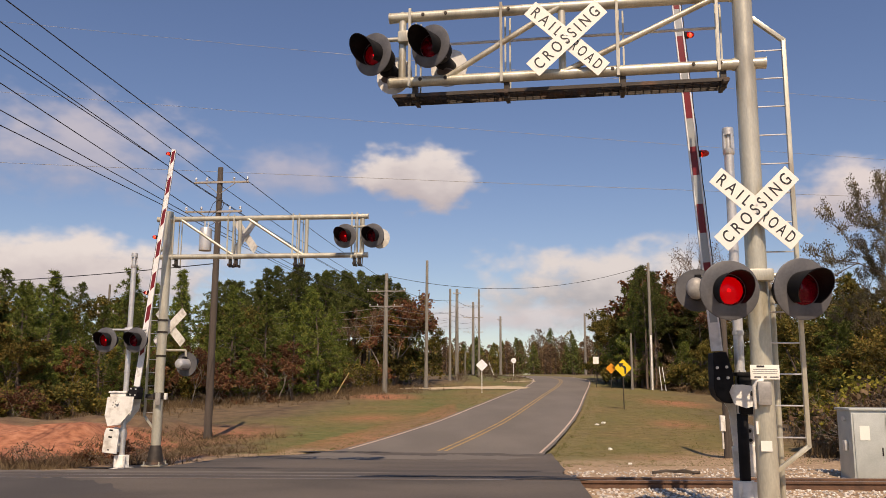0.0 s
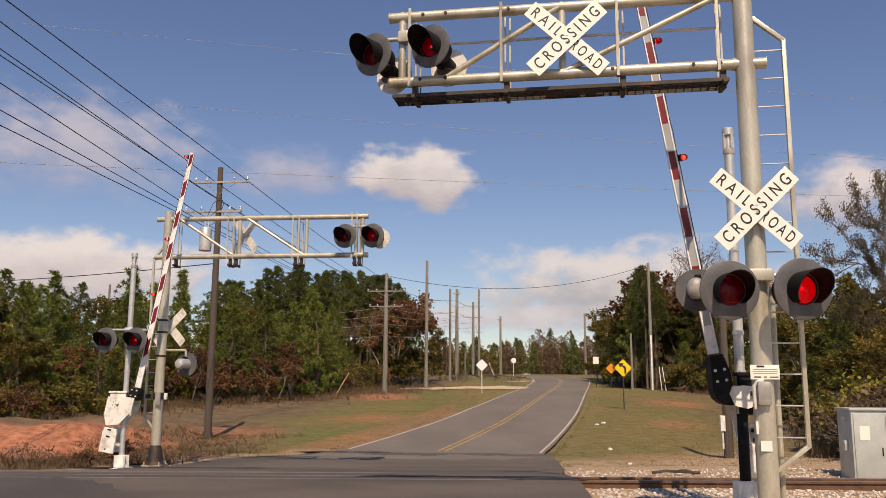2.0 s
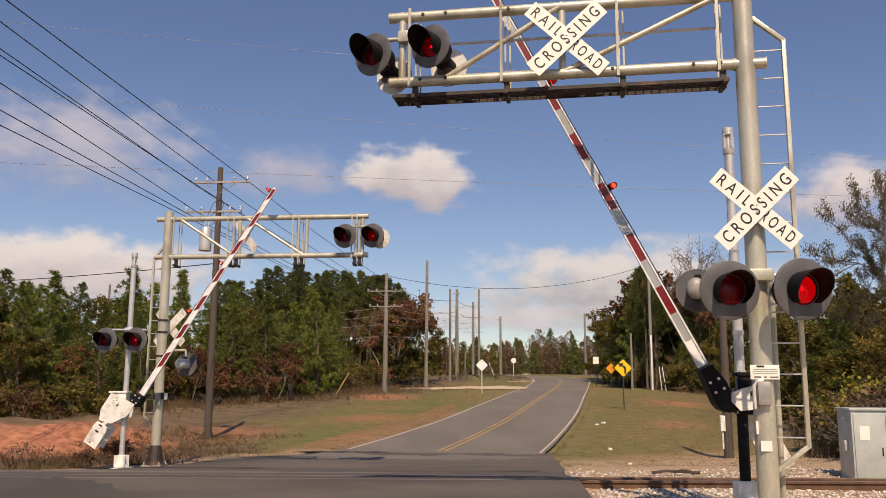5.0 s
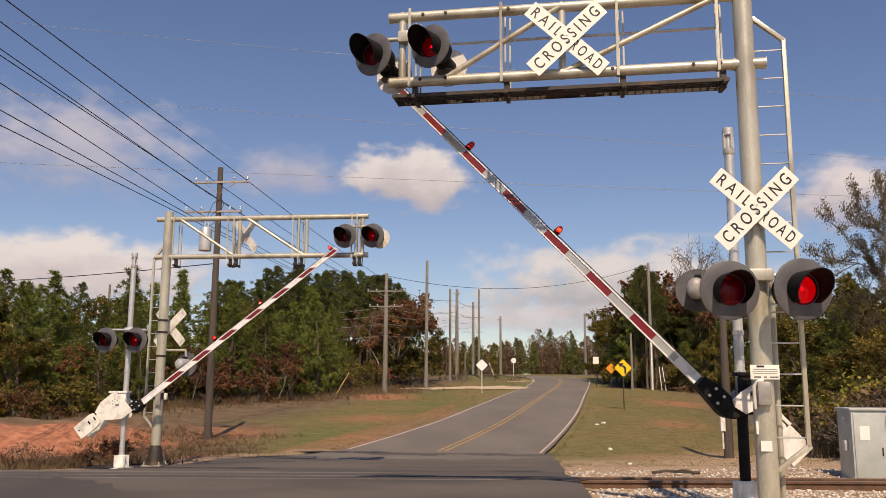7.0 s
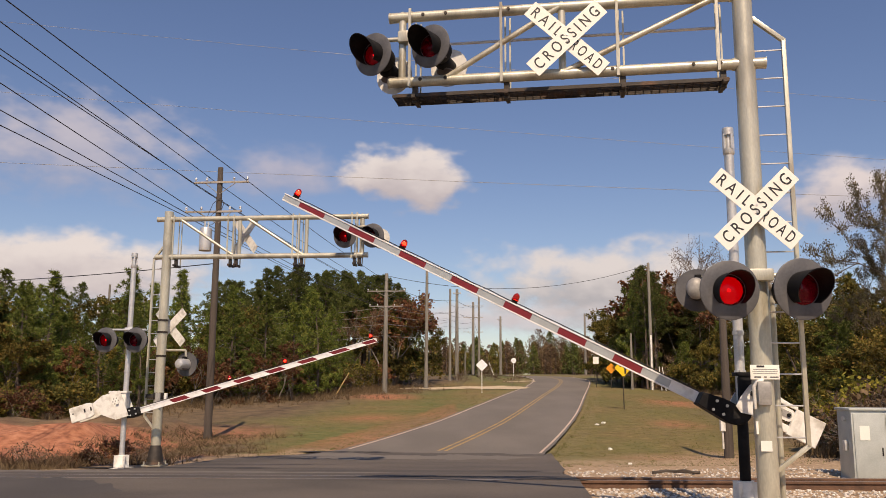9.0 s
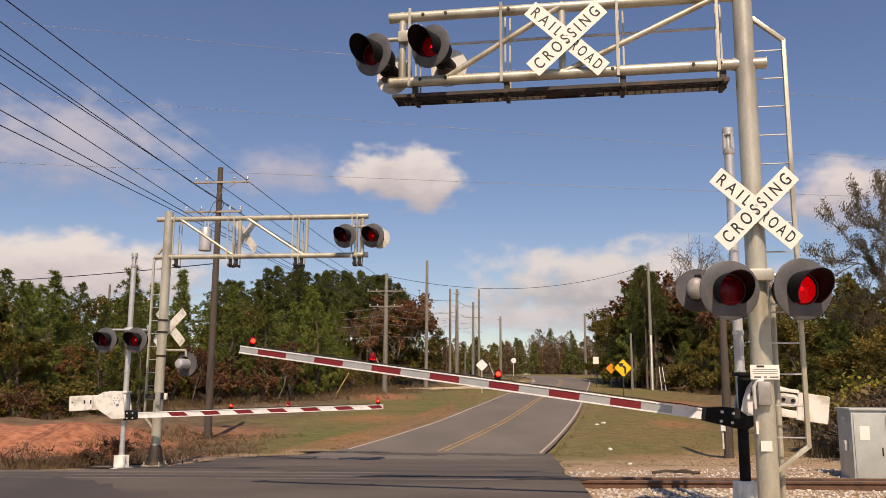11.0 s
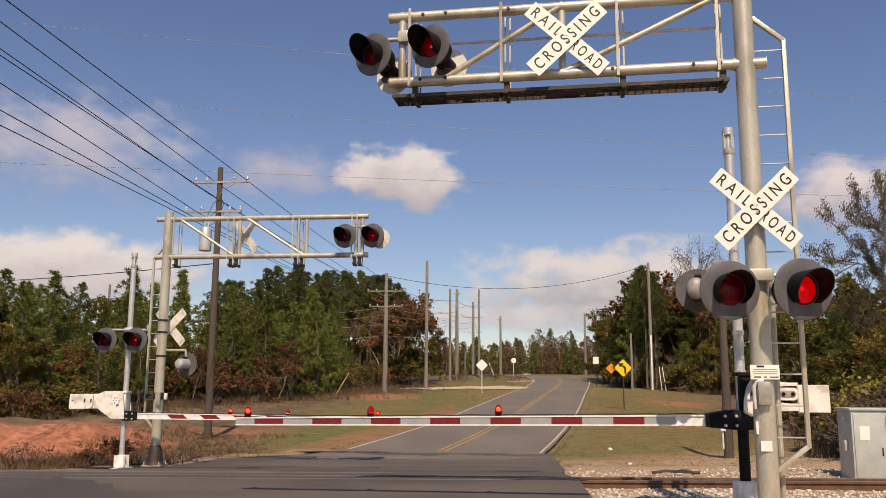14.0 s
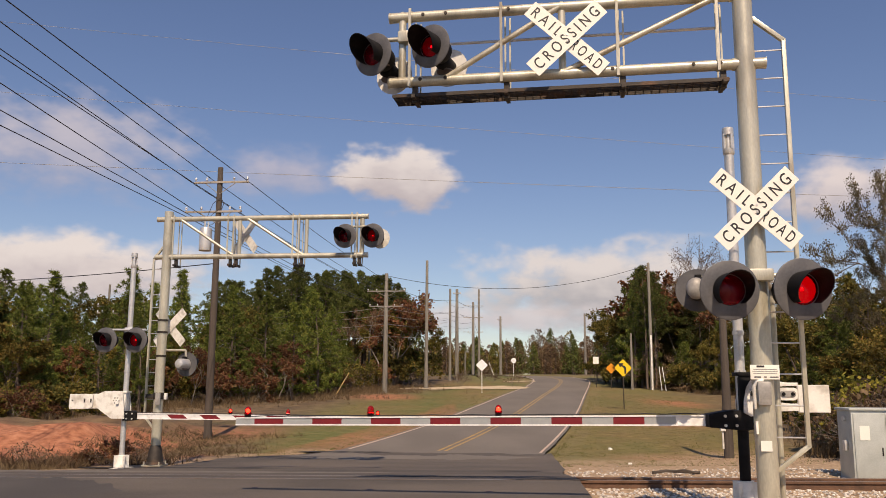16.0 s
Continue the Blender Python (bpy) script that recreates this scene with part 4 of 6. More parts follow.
meter_post = utility_pole("utility_pole", 9.25, 28.0, 4.4, 0.0, [], "dark wooden post with a white box behind the gate", 0.14, mat=DARK_POLE)
bm = bmesh.new()
box(bm, (-0.2, -0.1, 1.2), (0.16, 0.14, 0.5), bevel=0.02)
rod(bm, (-0.2, -0.1, 0.95), (-0.2, -0.1, 0.4), 0.03, seg=8)
part("meter_box", bm, WHITE, meter_post, "small white meter box")
utility_pole("utility_pole", 3.4, 128, 7.2, 0.0, [], "thin wooden service pole", 0.1)
utility_pole("utility_pole", -7.9, 92, 8.0, 0.0, [], "short pole inside the woods", 0.1)

def cable(a, b, sag, r, label, n=22, mat=CABLE):
    cu = bpy.data.curves.new("cable", "CURVE")
    cu.dimensions, cu.bevel_depth, cu.bevel_resolution, cu.use_fill_caps = "3D", r, 1, True
    sp = cu.splines.new("POLY")
    sp.points.add(n)
    for k in range(n + 1):
        s = k / n
        p = Vector(a).lerp(Vector(b), s)
        sp.points[k].co = (p.x, p.y, p.z - sag * 4 * s * (1 - s), 1)
    cu.materials.append(mat)
    return tagged(new("cable", cu), label, "overhead cable", "overhead cables")

for x, z, z_back in ((-8.02, 9.91, 10.03), (-9.52, 9.99, 11.23), (-10.23, 9.77, 11.13), (-10.06, 9.70, 10.40), (-10.00, 8.57, 10.48), (-10.32, 8.47, 9.10), (-10.50, 8.42, 8.21)):
    cable((x - 4.2, -7, z_back), (x, 34, z), 0.0, 0.014, "black overhead power cable along the road")
    cable((x, 34, z), (-5.02 + (x + 9.2) * 1.1, 75, 10.3 if z > 9 else 9.0), 0.25, 0.014, "black overhead power cable along the road")
# the service lines that cross the road and the long lines high over the woods
cable((-5.02, 75, 11.5), (20.8, 85, 14.1), 1.75, 0.022, "black overhead cable across the road")
cable((-40, 56, 8.2), (-9.2, 34, 6.5), 0.3, 0.02, "black overhead cable above the woods")
cable((-150, 120, 37.5), (150, 120, 27), 0.8, 0.03, "thin overhead line high over the woods", mat=GREYPLATE)
cable((-150, 150, 61), (150, 150, 38.8), 0.8, 0.028, "thin overhead line high over the woods", mat=GREYPLATE)
cable((-150, 150, 76), (100, 150, 53), 0.8, 0.028, "thin overhead line high over the woods", mat=GREYPLATE)
for dz, dx in ((0, -1.4), (0, 1.3), (-1.35, -1.3), (-1.35, 1.2), (-2.2, 0), (-2.9, 0)):
    cable((-5.02 + dx, 75, 10.2 + dz), (0.93 + dx * 0.5, 105, 12.5 + dz * 1.1), 0.4, 0.016, "black overhead cable along the road")
    cable((0.93 + dx * 0.5, 105, 12.5 + dz * 1.1), (4.68 + dx, 130, 14.0 + dz), 0.4, 0.016, "black overhead cable along the road")
for z0, z1 in ((8.7, 8.9), (8.0, 8.3), (7.2, 7.9), (6.2, 6.4)):
    cable((-5.02, 75, z0), (-26, 88, z1), 0.5, 0.016, "pale overhead cable beside the pole", mat=GREYPLATE)
    cable((-5.02, 75, z0), (1.82, 108, z1 + 2.5), 0.5, 0.016, "pale overhead cable beside the pole", mat=GREYPLATE)
cable((-9.0, 34, 9.0), (-9.6, 34, 8.1), 0.3, 0.012, "loose jumper wire at the transformer", 8)

def guy(a, b, label):
    a, b = Vector(a), Vector(b)
    t = thing("guy_wire", Matrix.Translation(b), label, "guy wire", "guy wires")
    bm = bmesh.new()
    rod(bm, (0, 0, 0), a - b, 0.012, seg=6)
    part("wire", bm, CABLE, t)
    bm = bmesh.new()
    d = (a - b).normalized()
    rod(bm, d * 0.05, d * 2.4, 0.045, seg=8)
    part("guard", bm, LINE_Y if "yellow" in label else WHITE, t, "plastic guy guard")
guy((-5.02, 75, 8.5), (-8.6, 69.5, ground_z(-8.6, 69.5)), "guy wire with a yellow plastic guard")
guy((20.8, 85, 12), (21.5, 84.0, ground_z(21.5, 84)), "guy wire with a white plastic guard")
guy((20.8, 85, 12), (21.9, 84.0, ground_z(21.9, 84)), "guy wire with a white plastic guard")
guy((4.68, 130, 12), (7.6, 126, ground_z(7.6, 126)), "guy wire with a white plastic guard")

# ---- road signs ----
def road_sign(x, y, top, shape, size, mats, label, post_mat=None, arrow=False, post_r=0.03):
    z0 = ground_z(x, y) - 0.05
    t = thing("road_sign", pose(x, y, z0), label, "road sign")
    bm = bmesh.new()
    box(bm, (0, 0, (top - z0) / 2), (post_r * 2, post_r * 1.4, top - z0), bevel=0.004)
    part("post", bm, post_mat or DARK_STEEL, t)
    zc = top - z0 - size * (0.707 if shape == "diamond" else 0.5) + 0.05
    bm = bmesh.new()
    if shape == "diamond":
        box(bm, (0, -0.045, zc), (size, 0.006, size), Matrix.Rotation(radians(45), 4, "Y"))
        bmesh.ops.bevel(bm, geom=[e for e in bm.edges if abs(e.verts[0].co.y - e.verts[1].co.y) > 0.004], offset=0.05, segments=3, affect="EDGES")
    elif shape == "round":
        rod(bm, (0, -0.042, zc), (0, -0.048, zc), size / 2, seg=8)
    else:
        box(bm, (0, -0.045, zc), (size * 0.8, 0.006, size))
    panel = part("panel", bm, mats, t, smooth=False)
    if arrow:
        pts = [(0.06, -0.3), (0.16, -0.3), (0.16, -0.02), (0.1, 0.08), (-0.03, 0.16), (0.03, 0.25), (-0.25, 0.25), (-0.16, 0.01), (-0.1, 0.09), (0.02, 0.01), (0.06, -0.05)]
        bm = bmesh.new()
        prism(bm, [(a * 1.15 * size / 0.76, b * 1.15 * size / 0.76 + zc) for a, b in pts], -0.052, -0.049)
        part("arrow", bm, INK, panel, "black left-curve arrow", smooth=False)
    return t
road_sign(11.4, 54, 3.42, "diamond", 0.8, YELLOW, "yellow diamond warning sign with a black left-curve arrow", arrow=True)
road_sign(17.75, 90, 4.3, "diamond", 0.8, ORANGE, "orange diamond work sign on a post")
road_sign(3.6, 78, 4.22, "diamond", 0.78, SIGNBACK, "diamond road sign seen from its bare metal back", SIGNBACK)
road_sign(10.0, 120, 5.9, "round", 0.75, SIGNBACK, "small road sign seen from its bare grey back", SIGNBACK)
road_sign(16.7, 93, 5.06, "square", 0.76, SHEET, "small white rectangular sign by the bend")

# ---- the signal cabinet ----
def cabinet():
    t = thing("signal_cabinet", pose(8.56, 17.25, ground_z(8.5, 17.2) - 0.02, 0, 0, -5), "grey metal signal cabinet with rust stains by the track", "cabinet")
    w, d, h = 1.25, 0.75, 1.36
    bm = bmesh.new()
    box(bm, (w / 2 - 0.38, d / 2, h / 2 + 0.06), (w, d, h), bevel=0.015)
    part("body", bm, GALV, t)
    bm = bmesh.new()
    box(bm, (w / 2 - 0.38, d / 2, h + 0.085), (w + 0.08, d + 0.08, 0.05), bevel=0.015)
    part("roof", bm, GALV, t)
    bm = bmesh.new()
    box(bm, (w / 2 - 0.38, d / 2, 0.03), (w + 0.1, d + 0.1, 0.08), bevel=0.01)
    part("plinth", bm, CONCRETE, t)
    for k in range(2):
        bm = bmesh.new()
        box(bm, (-0.36 + 0.02 + 0.62 * k + 0.29, -0.012, h / 2 + 0.06), (0.585, 0.024, h - 0.1), bevel=0.01)
        dr = part("door", bm, GALV, t)
        bm = bmesh.new()
        box(bm, (-0.36 + (0.54 if k == 0 else 0.7), -0.035, 0.62), (0.02, 0.03, 0.16), bevel=0.006)
        part("handle", bm, BLACK, dr, "black door handle")
    bm = bmesh.new()
    box(bm, (-0.14, -0.028, 0.98), (0.19, 0.004, 0.28))
    part("paper_label", bm, SHEET, t, "pale rectangular label")
    bm = bmesh.new()
    box(bm, (-0.42, 0.28, 0.72), (0.07, 0.12, 0.2), bevel=0.012)
    box(bm, (-0.41, 0.3, 1.25), (0.06, 0.1, 0.09), bevel=0.02)
    part("side_box", bm, ALU, t, "small box on the cabinet's side")
cabinet()

# ---- clouds ----
def cloud(x, z, w, h, seed, thick, light, shade, drift, feather=0.5):
    """A far cloud bank: a feathered sheet two kilometres away that drifts with the wind."""
    me = bpy.data.meshes.new("cloud")
    me.from_pydata([(-w, 0, -h), (w, 0, -h), (w, 0, h), (-w, 0, h)], [], [(0, 1, 2, 3)])
    m = bpy.data.materials.new("cloud_vapour")
    m.use_nodes = True
    nt = m.node_tree
    nt.nodes.clear()
    N, L = nt.nodes.new, nt.links.new
    co = N("ShaderNodeTexCoord")
    def math_node(op, a, b=None):
        n = N("ShaderNodeMath")
        n.operation = op
        for s, v in zip(n.inputs, (a, b)):
            if v is None:
                continue
            if isinstance(v, (int, float)):
                s.default_value = v
            else:
                L(v, s)
        return n.outputs[0]
    sep = N("ShaderNodeSeparateXYZ")
    L(co.outputs["Object"], sep.inputs[0])
    u, v = math_node("DIVIDE", sep.outputs["X"], w), math_node("DIVIDE", sep.outputs["Z"], h)
    def tex(scale, off, detail=5):
        mp = N("ShaderNodeMapping")
        mp.inputs["Location"].default_value = (seed * 3.1 + off, seed * 1.7, off)
        mp.inputs["Scale"].default_value = (scale / 100, scale / 100, scale / 60)
        L(co.outputs["Object"], mp.inputs["Vector"])
        t = N("ShaderNodeTexNoise")
        t.inputs["Scale"].default_value, t.inputs["Detail"].default_value, t.inputs["Roughness"].default_value = 1.0, detail, 0.5
        L(mp.outputs["Vector"], t.inputs["Vector"])
        return t.outputs["Fac"]
    low = math_node("MULTIPLY", math_node("SUBTRACT", tex(0.9, 0, 3), 0.5), 1.1)
    fine = math_node("MULTIPLY", math_node("SUBTRACT", tex(3.0, 5, 4), 0.5), 0.3)
    r = math_node("POWER", math_node("ADD", math_node("POWER", math_node("ABSOLUTE", u), 2.6), math_node("POWER", math_node("ABSOLUTE", v), 2.6)), 0.38)
    d = math_node("ADD", math_node("ADD", math_node("SUBTRACT", 0.8, r), low), fine)
    mr = N("ShaderNodeMapRange")
    mr.interpolation_type = "SMOOTHSTEP"
    mr.inputs["From Min"].default_value, mr.inputs["From Max"].default_value = 0.0, feather
    mr.inputs["To Max"].default_value = thick
    L(d, mr.inputs["Value"])
    rim = N("ShaderNodeMapRange")                   # keeps the sheet's border clear
    rim.interpolation_type = "SMOOTHSTEP"
    rim.inputs["From Min"].default_value, rim.inputs["From Max"].default_value = 1.0, 0.72
    L(math_node("MAXIMUM", math_node("ABSOLUTE", u), math_node("ABSOLUTE", v)), rim.inputs["Value"])
    alpha = math_node("MULTIPLY", mr.outputs[0], rim.outputs[0])
    lit = N("ShaderNodeMapRange")
    lit.interpolation_type = "SMOOTHSTEP"
    lit.inputs["From Min"].default_value, lit.inputs["From Max"].default_value = -0.55, 0.45
    L(math_node("ADD", v, math_node("ADD", low, fine)), lit.inputs["Value"])
    mx = N("ShaderNodeMix")
    mx.data_type = "RGBA"
    mx.inputs["A"].default_value, mx.inputs["B"].default_value = (*shade, 1), (*light, 1)
    L(lit.outputs[0], mx.inputs["Factor"])
    em, tr, ms, out = N("ShaderNodeEmission"), N("ShaderNodeBsdfTransparent"), N("ShaderNodeMixShader"), N("ShaderNodeOutputMaterial")
    L(mx.outputs["Result"], em.inputs["Color"])
    L(alpha, ms.inputs[0]), L(tr.outputs[0], ms.inputs[1]), L(em.outputs[0], ms.inputs[2]), L(ms.outputs[0], out.inputs["Surface"])
    me.materials.append(m)
    ob = tagged(new("cloud", me), "soft white and grey fair-weather cloud", "cloud", "clouds", "structure")
    CLOUDS.append((ob, x, z, drift))
    return ob
CLOUDS = []
WHITE_C = (0.76, 0.78, 0.8)
cloud(-68, 512, 225, 118, 1, 0.95, WHITE_C, (0.5, 0.5, 0.55), -46, 0.4)
cloud(395, 245, 430, 150, 2, 0.97, (0.7, 0.73, 0.76), (0.4, 0.44, 0.5), -34, 0.5)
cloud(-900, 590, 520, 200, 3, 0.62, (0.68, 0.67, 0.72), (0.45, 0.47, 0.58), -26, 0.8)
cloud(-350, 520, 230, 95, 4, 0.6, (0.6, 0.6, 0.68), (0.45, 0.47, 0.58), -26, 0.8)
cloud(-880, 290, 560, 125, 5, 0.97, WHITE_C, (0.55, 0.55, 0.6), -20, 0.5)
cloud(1000, 480, 280, 120, 6, 0.9, (0.76, 0.75, 0.77), (0.5, 0.51, 0.58), -38, 0.6)
cloud(130, 165, 560, 60, 7, 0.8, (0.66, 0.67, 0.72), (0.55, 0.57, 0.65), -20, 0.7)
cloud(620, 230, 420, 90, 8, 0.75, (0.7, 0.7, 0.74), (0.5, 0.52, 0.6), -24, 0.7)

# ---- trees and growth ----
def leaf_material(name, colors, value=0.36, see_through=0.25):
    """Leaves: one of several colours for each leaf or tuft, and a shift for each tree."""
    m = bpy.data.materials.new(name)
    m.use_nodes = True
    nt = m.node_tree
    N, L = nt.nodes.new, nt.links.new
    b = nt.nodes["Principled BSDF"]
    b.inputs["Roughness"].default_value = 0.75
    b.inputs["Specular IOR Level"].default_value = 0.25
    geo, info, ramp, hsv, rg = N("ShaderNodeNewGeometry"), N("ShaderNodeObjectInfo"), N("ShaderNodeValToRGB"), N("ShaderNodeHueSaturation"), N("ShaderNodeMapRange")
    while len(ramp.color_ramp.elements) < len(colors):
        ramp.color_ramp.elements.new(0.5)
    for k, (e, c) in enumerate(zip(ramp.color_ramp.elements, colors)):
        e.position, e.color = k / max(1, len(colors) - 1), (*c, 1)
    L(geo.outputs["Random Per Island"], ramp.inputs["Fac"])
    rg.inputs["To Min"].default_value, rg.inputs["To Max"].default_value = 1 - value, 1 + value
    L(info.outputs["Random"], rg.inputs["Value"])
    L(rg.outputs["Result"], hsv.inputs["Value"])
    L(ramp.outputs["Color"], hsv.inputs["Color"])
    L(hsv.outputs["Color"], b.inputs["Base Color"])
    tl, mx = N("ShaderNodeBsdfTranslucent"), N("ShaderNodeMixShader")
    L(hsv.outputs["Color"], tl.inputs["Color"])
    mx.inputs[0].default_value = see_through
    L(b.outputs[0], mx.inputs[1]), L(tl.outputs[0], mx.inputs[2])
    L(mx.outputs[0], nt.nodes["Material Output"].inputs["Surface"])
    return m

PINE = leaf_material("pine_needles", [(0.045, 0.066, 0.015), (0.095, 0.128, 0.025), (0.155, 0.195, 0.036), (0.22, 0.21, 0.055)], 0.42)
PINE_DARK = leaf_material("dark_pine_needles", [(0.05, 0.066, 0.018), (0.09, 0.112, 0.027), (0.145, 0.15, 0.042)])
OLIVE = leaf_material("olive_leaves", [(0.045, 0.05, 0.012), (0.1, 0.094, 0.02), (0.17, 0.14, 0.03), (0.2, 0.125, 0.028)])
RUSSET = leaf_material("russet_leaves", [(0.1, 0.035, 0.02), (0.16, 0.06, 0.03), (0.2, 0.1, 0.045), (0.13, 0.1, 0.04)])
BROWN = leaf_material("brown_leaves", [(0.09, 0.05, 0.03), (0.14, 0.09, 0.05), (0.2, 0.14, 0.08)])
FADING = leaf_material("fading_grey_brown_leaves", [(0.085, 0.065, 0.04), (0.15, 0.115, 0.07), (0.12, 0.12, 0.055), (0.2, 0.16, 0.1)])
AMBER = leaf_material("yellow_brown_leaves", [(0.07, 0.06, 0.014), (0.14, 0.115, 0.024), (0.21, 0.165, 0.034), (0.22, 0.12, 0.03)])
GOLD = leaf_material("yellow_green_leaves", [(0.14, 0.13, 0.02), (0.24, 0.2, 0.03), (0.1, 0.11, 0.02)])
STRAW = leaf_material("dry_straw", [(0.1, 0.065, 0.035), (0.17, 0.115, 0.06), (0.25, 0.18, 0.1)], see_through=0.15)
GRASS = leaf_material("verge_grass", [(0.09, 0.1, 0.03), (0.15, 0.14, 0.05), (0.24, 0.19, 0.09), (0.1, 0.12, 0.03)], see_through=0.15)

class Soup:
    """Triangles gathered fast, then made into one mesh."""
    def __init__(self):
        self.v, self.f, self.n = [], [], 0
    def add(self, v, f):
        self.v.append(np.asarray(v, float))
        self.f.append(np.asarray(f, int) + self.n)
        self.n += len(v)
    def tube(self, pts, radii, seg=5):
        pts = np.asarray(pts, float)
        rows = []
        for i, p in enumerate(pts):
            d = pts[min(i + 1, len(pts) - 1)] - pts[max(i - 1, 0)]
            d /= np.linalg.norm(d) + 1e-9
            a = np.cross(d, (0.31, 0.95, 0.05))
            a /= np.linalg.norm(a) + 1e-9
            b = np.cross(d, a)
            ang = np.arange(seg) * 2 * np.pi / seg
            rows.append(p + radii[i] * (np.cos(ang)[:, None] * a + np.sin(ang)[:, None] * b))
        f = []
        for i in range(len(pts) - 1):
            for k in range(seg):
                p, q = i * seg + k, i * seg + (k + 1) % seg
                f += [(p, q, q + seg), (p, q + seg, p + seg)]
        self.add(np.concatenate(rows), f)
    def blades(self, centres, dirs, length, width, rng):
        """A pointed leaf at each centre, along its direction."""
        c, d = np.asarray(centres), np.asarray(dirs)
        n = len(c)
        d = d / (np.linalg.norm(d, axis=1, keepdims=True) + 1e-9)
        s = np.cross(d, rng.normal(size=(n, 3)))
        s /= np.linalg.norm(s, axis=1, keepdims=True) + 1e-9
        l = length * rng.uniform(0.6, 1.3, (n, 1))
        w = width * rng.uniform(0.6, 1.3, (n, 1))
        v = np.stack([c, c + d * l * 0.45 + s * w, c + d * l, c + d * l * 0.5 - s * w], 1).reshape(-1, 3)
        k = np.arange(n)[:, None] * 4
        self.add(v, np.concatenate([k + [0, 1, 2], k + [0, 2, 3]]))
    def needles(self, c, d, length, width, rng):
        """A thin triangle at each centre, along its direction."""
        n = len(c)
        d = d / (np.linalg.norm(d, axis=1, keepdims=True) + 1e-9)
        s = np.cross(d, rng.normal(size=(n, 3)))
        s /= np.linalg.norm(s, axis=1, keepdims=True) + 1e-9
        l = length * rng.uniform(0.6, 1.3, (n, 1))
        v = np.stack([c - s * width, c + s * width, c + d * l], 1).reshape(-1, 3)
        self.add(v, np.arange(n)[:, None] * 3 + [0, 1, 2])
    def mesh(self, name, mat):
        v, f = np.concatenate(self.v), np.concatenate(self.f)
        me = bpy.data.meshes.new(name)
        me.from_pydata(v.tolist(), [], f.tolist())
        me.materials.append(mat)
        return me

def finish_tree(name, label, category, group, wood, crown, bark, leaf):
    t = thing(name, pose(0, 0, -200), label, category, group)
    a = new("trunk", wood.mesh("trunk", bark))
    a.data.shade_smooth()
    a.parent = t
    if crown.n:
        b = new("crown", crown.mesh("crown", leaf))
        b.parent = t
    return t

def pine(seed, h, spread, bare, leaf, label, density=1.0, name="pine_tree", taper=1.35):
    rng = np.random.default_rng(seed)
    wood, crown = Soup(), Soup()
    top = np.array([rng.normal() * 0.15, rng.normal() * 0.15, h])
    mid = np.array([rng.normal() * 0.12, rng.normal() * 0.12, h * 0.5])
    wood.tube([(0, 0, -0.3), mid * 0.5, mid, (mid + top) / 2, top], [h * 0.014, h * 0.012, h * 0.009, h * 0.006, 0.015], 7)
    n = int(58 * density * h / 9)
    for k in range(n):
        s = bare + (1 - bare) * (k / n) ** 0.85
        z = s * h
        q = (s - bare) / (1 - bare)
        reach = spread * (0.35 + 0.65 * math.sin(math.pi * min(1, q * 0.75 + 0.22))) * (1 - q ** taper * 0.88) * rng.uniform(0.6, 1.25)
        a = k * 2.4 + rng.normal() * 0.5
        out = np.array([math.cos(a), math.sin(a), 0])
        o = mid * min(1, s * 2) if s < 0.5 else mid + (top - mid) * (s - 0.5) * 2
        o = np.array([o[0], o[1], z])
        rise = rng.uniform(0.0, 0.35) + q * 0.5
        tip = o + out * reach + np.array([0, 0, reach * rise])
        mp = o + out * reach * 0.55 + np.array([0, 0, reach * rise * 0.35])
        wood.tube([o, mp, tip], [0.03 * (1.3 - q), 0.02, 0.008], 3)
        m = max(3, int(6.5 * reach / 1.6))
        for i in range(m):                          # round tufts that crowd the outer half of the branch
            u = 0.35 + 0.65 * ((i + rng.random()) / m) ** 0.8
            c = o + (mp - o) * u * 1.8 if u < 0.55 else mp + (tip - mp) * (u - 0.55) / 0.45
            c = c + rng.normal(size=3) * np.array([0.26, 0.26, 0.14]) * (0.4 + reach * 0.35)
            ball_dir = rng.normal(size=(36, 3)) + out * 0.3 + np.array([0, 0, 0.75])
            ball_dir /= np.linalg.norm(ball_dir, axis=1, keepdims=True)
            size = rng.uniform(0.75, 1.3)
            crown.needles(c + ball_dir * 0.05 * size, ball_dir + rng.normal(size=(36, 3)) * 0.25, 0.25 * size, 0.027, rng)
    for i in range(5):                              # the leader's candles
        c = top - np.array([0, 0, 0.16 * i])
        crown.needles(np.repeat(c[None], 16, 0), rng.normal(size=(16, 3)) * 0.5 + np.array([0, 0, 1.0]), 0.26, 0.02, rng)
    return finish_tree(name, label, "tree", "pine trees", wood, crown, BARK, leaf)

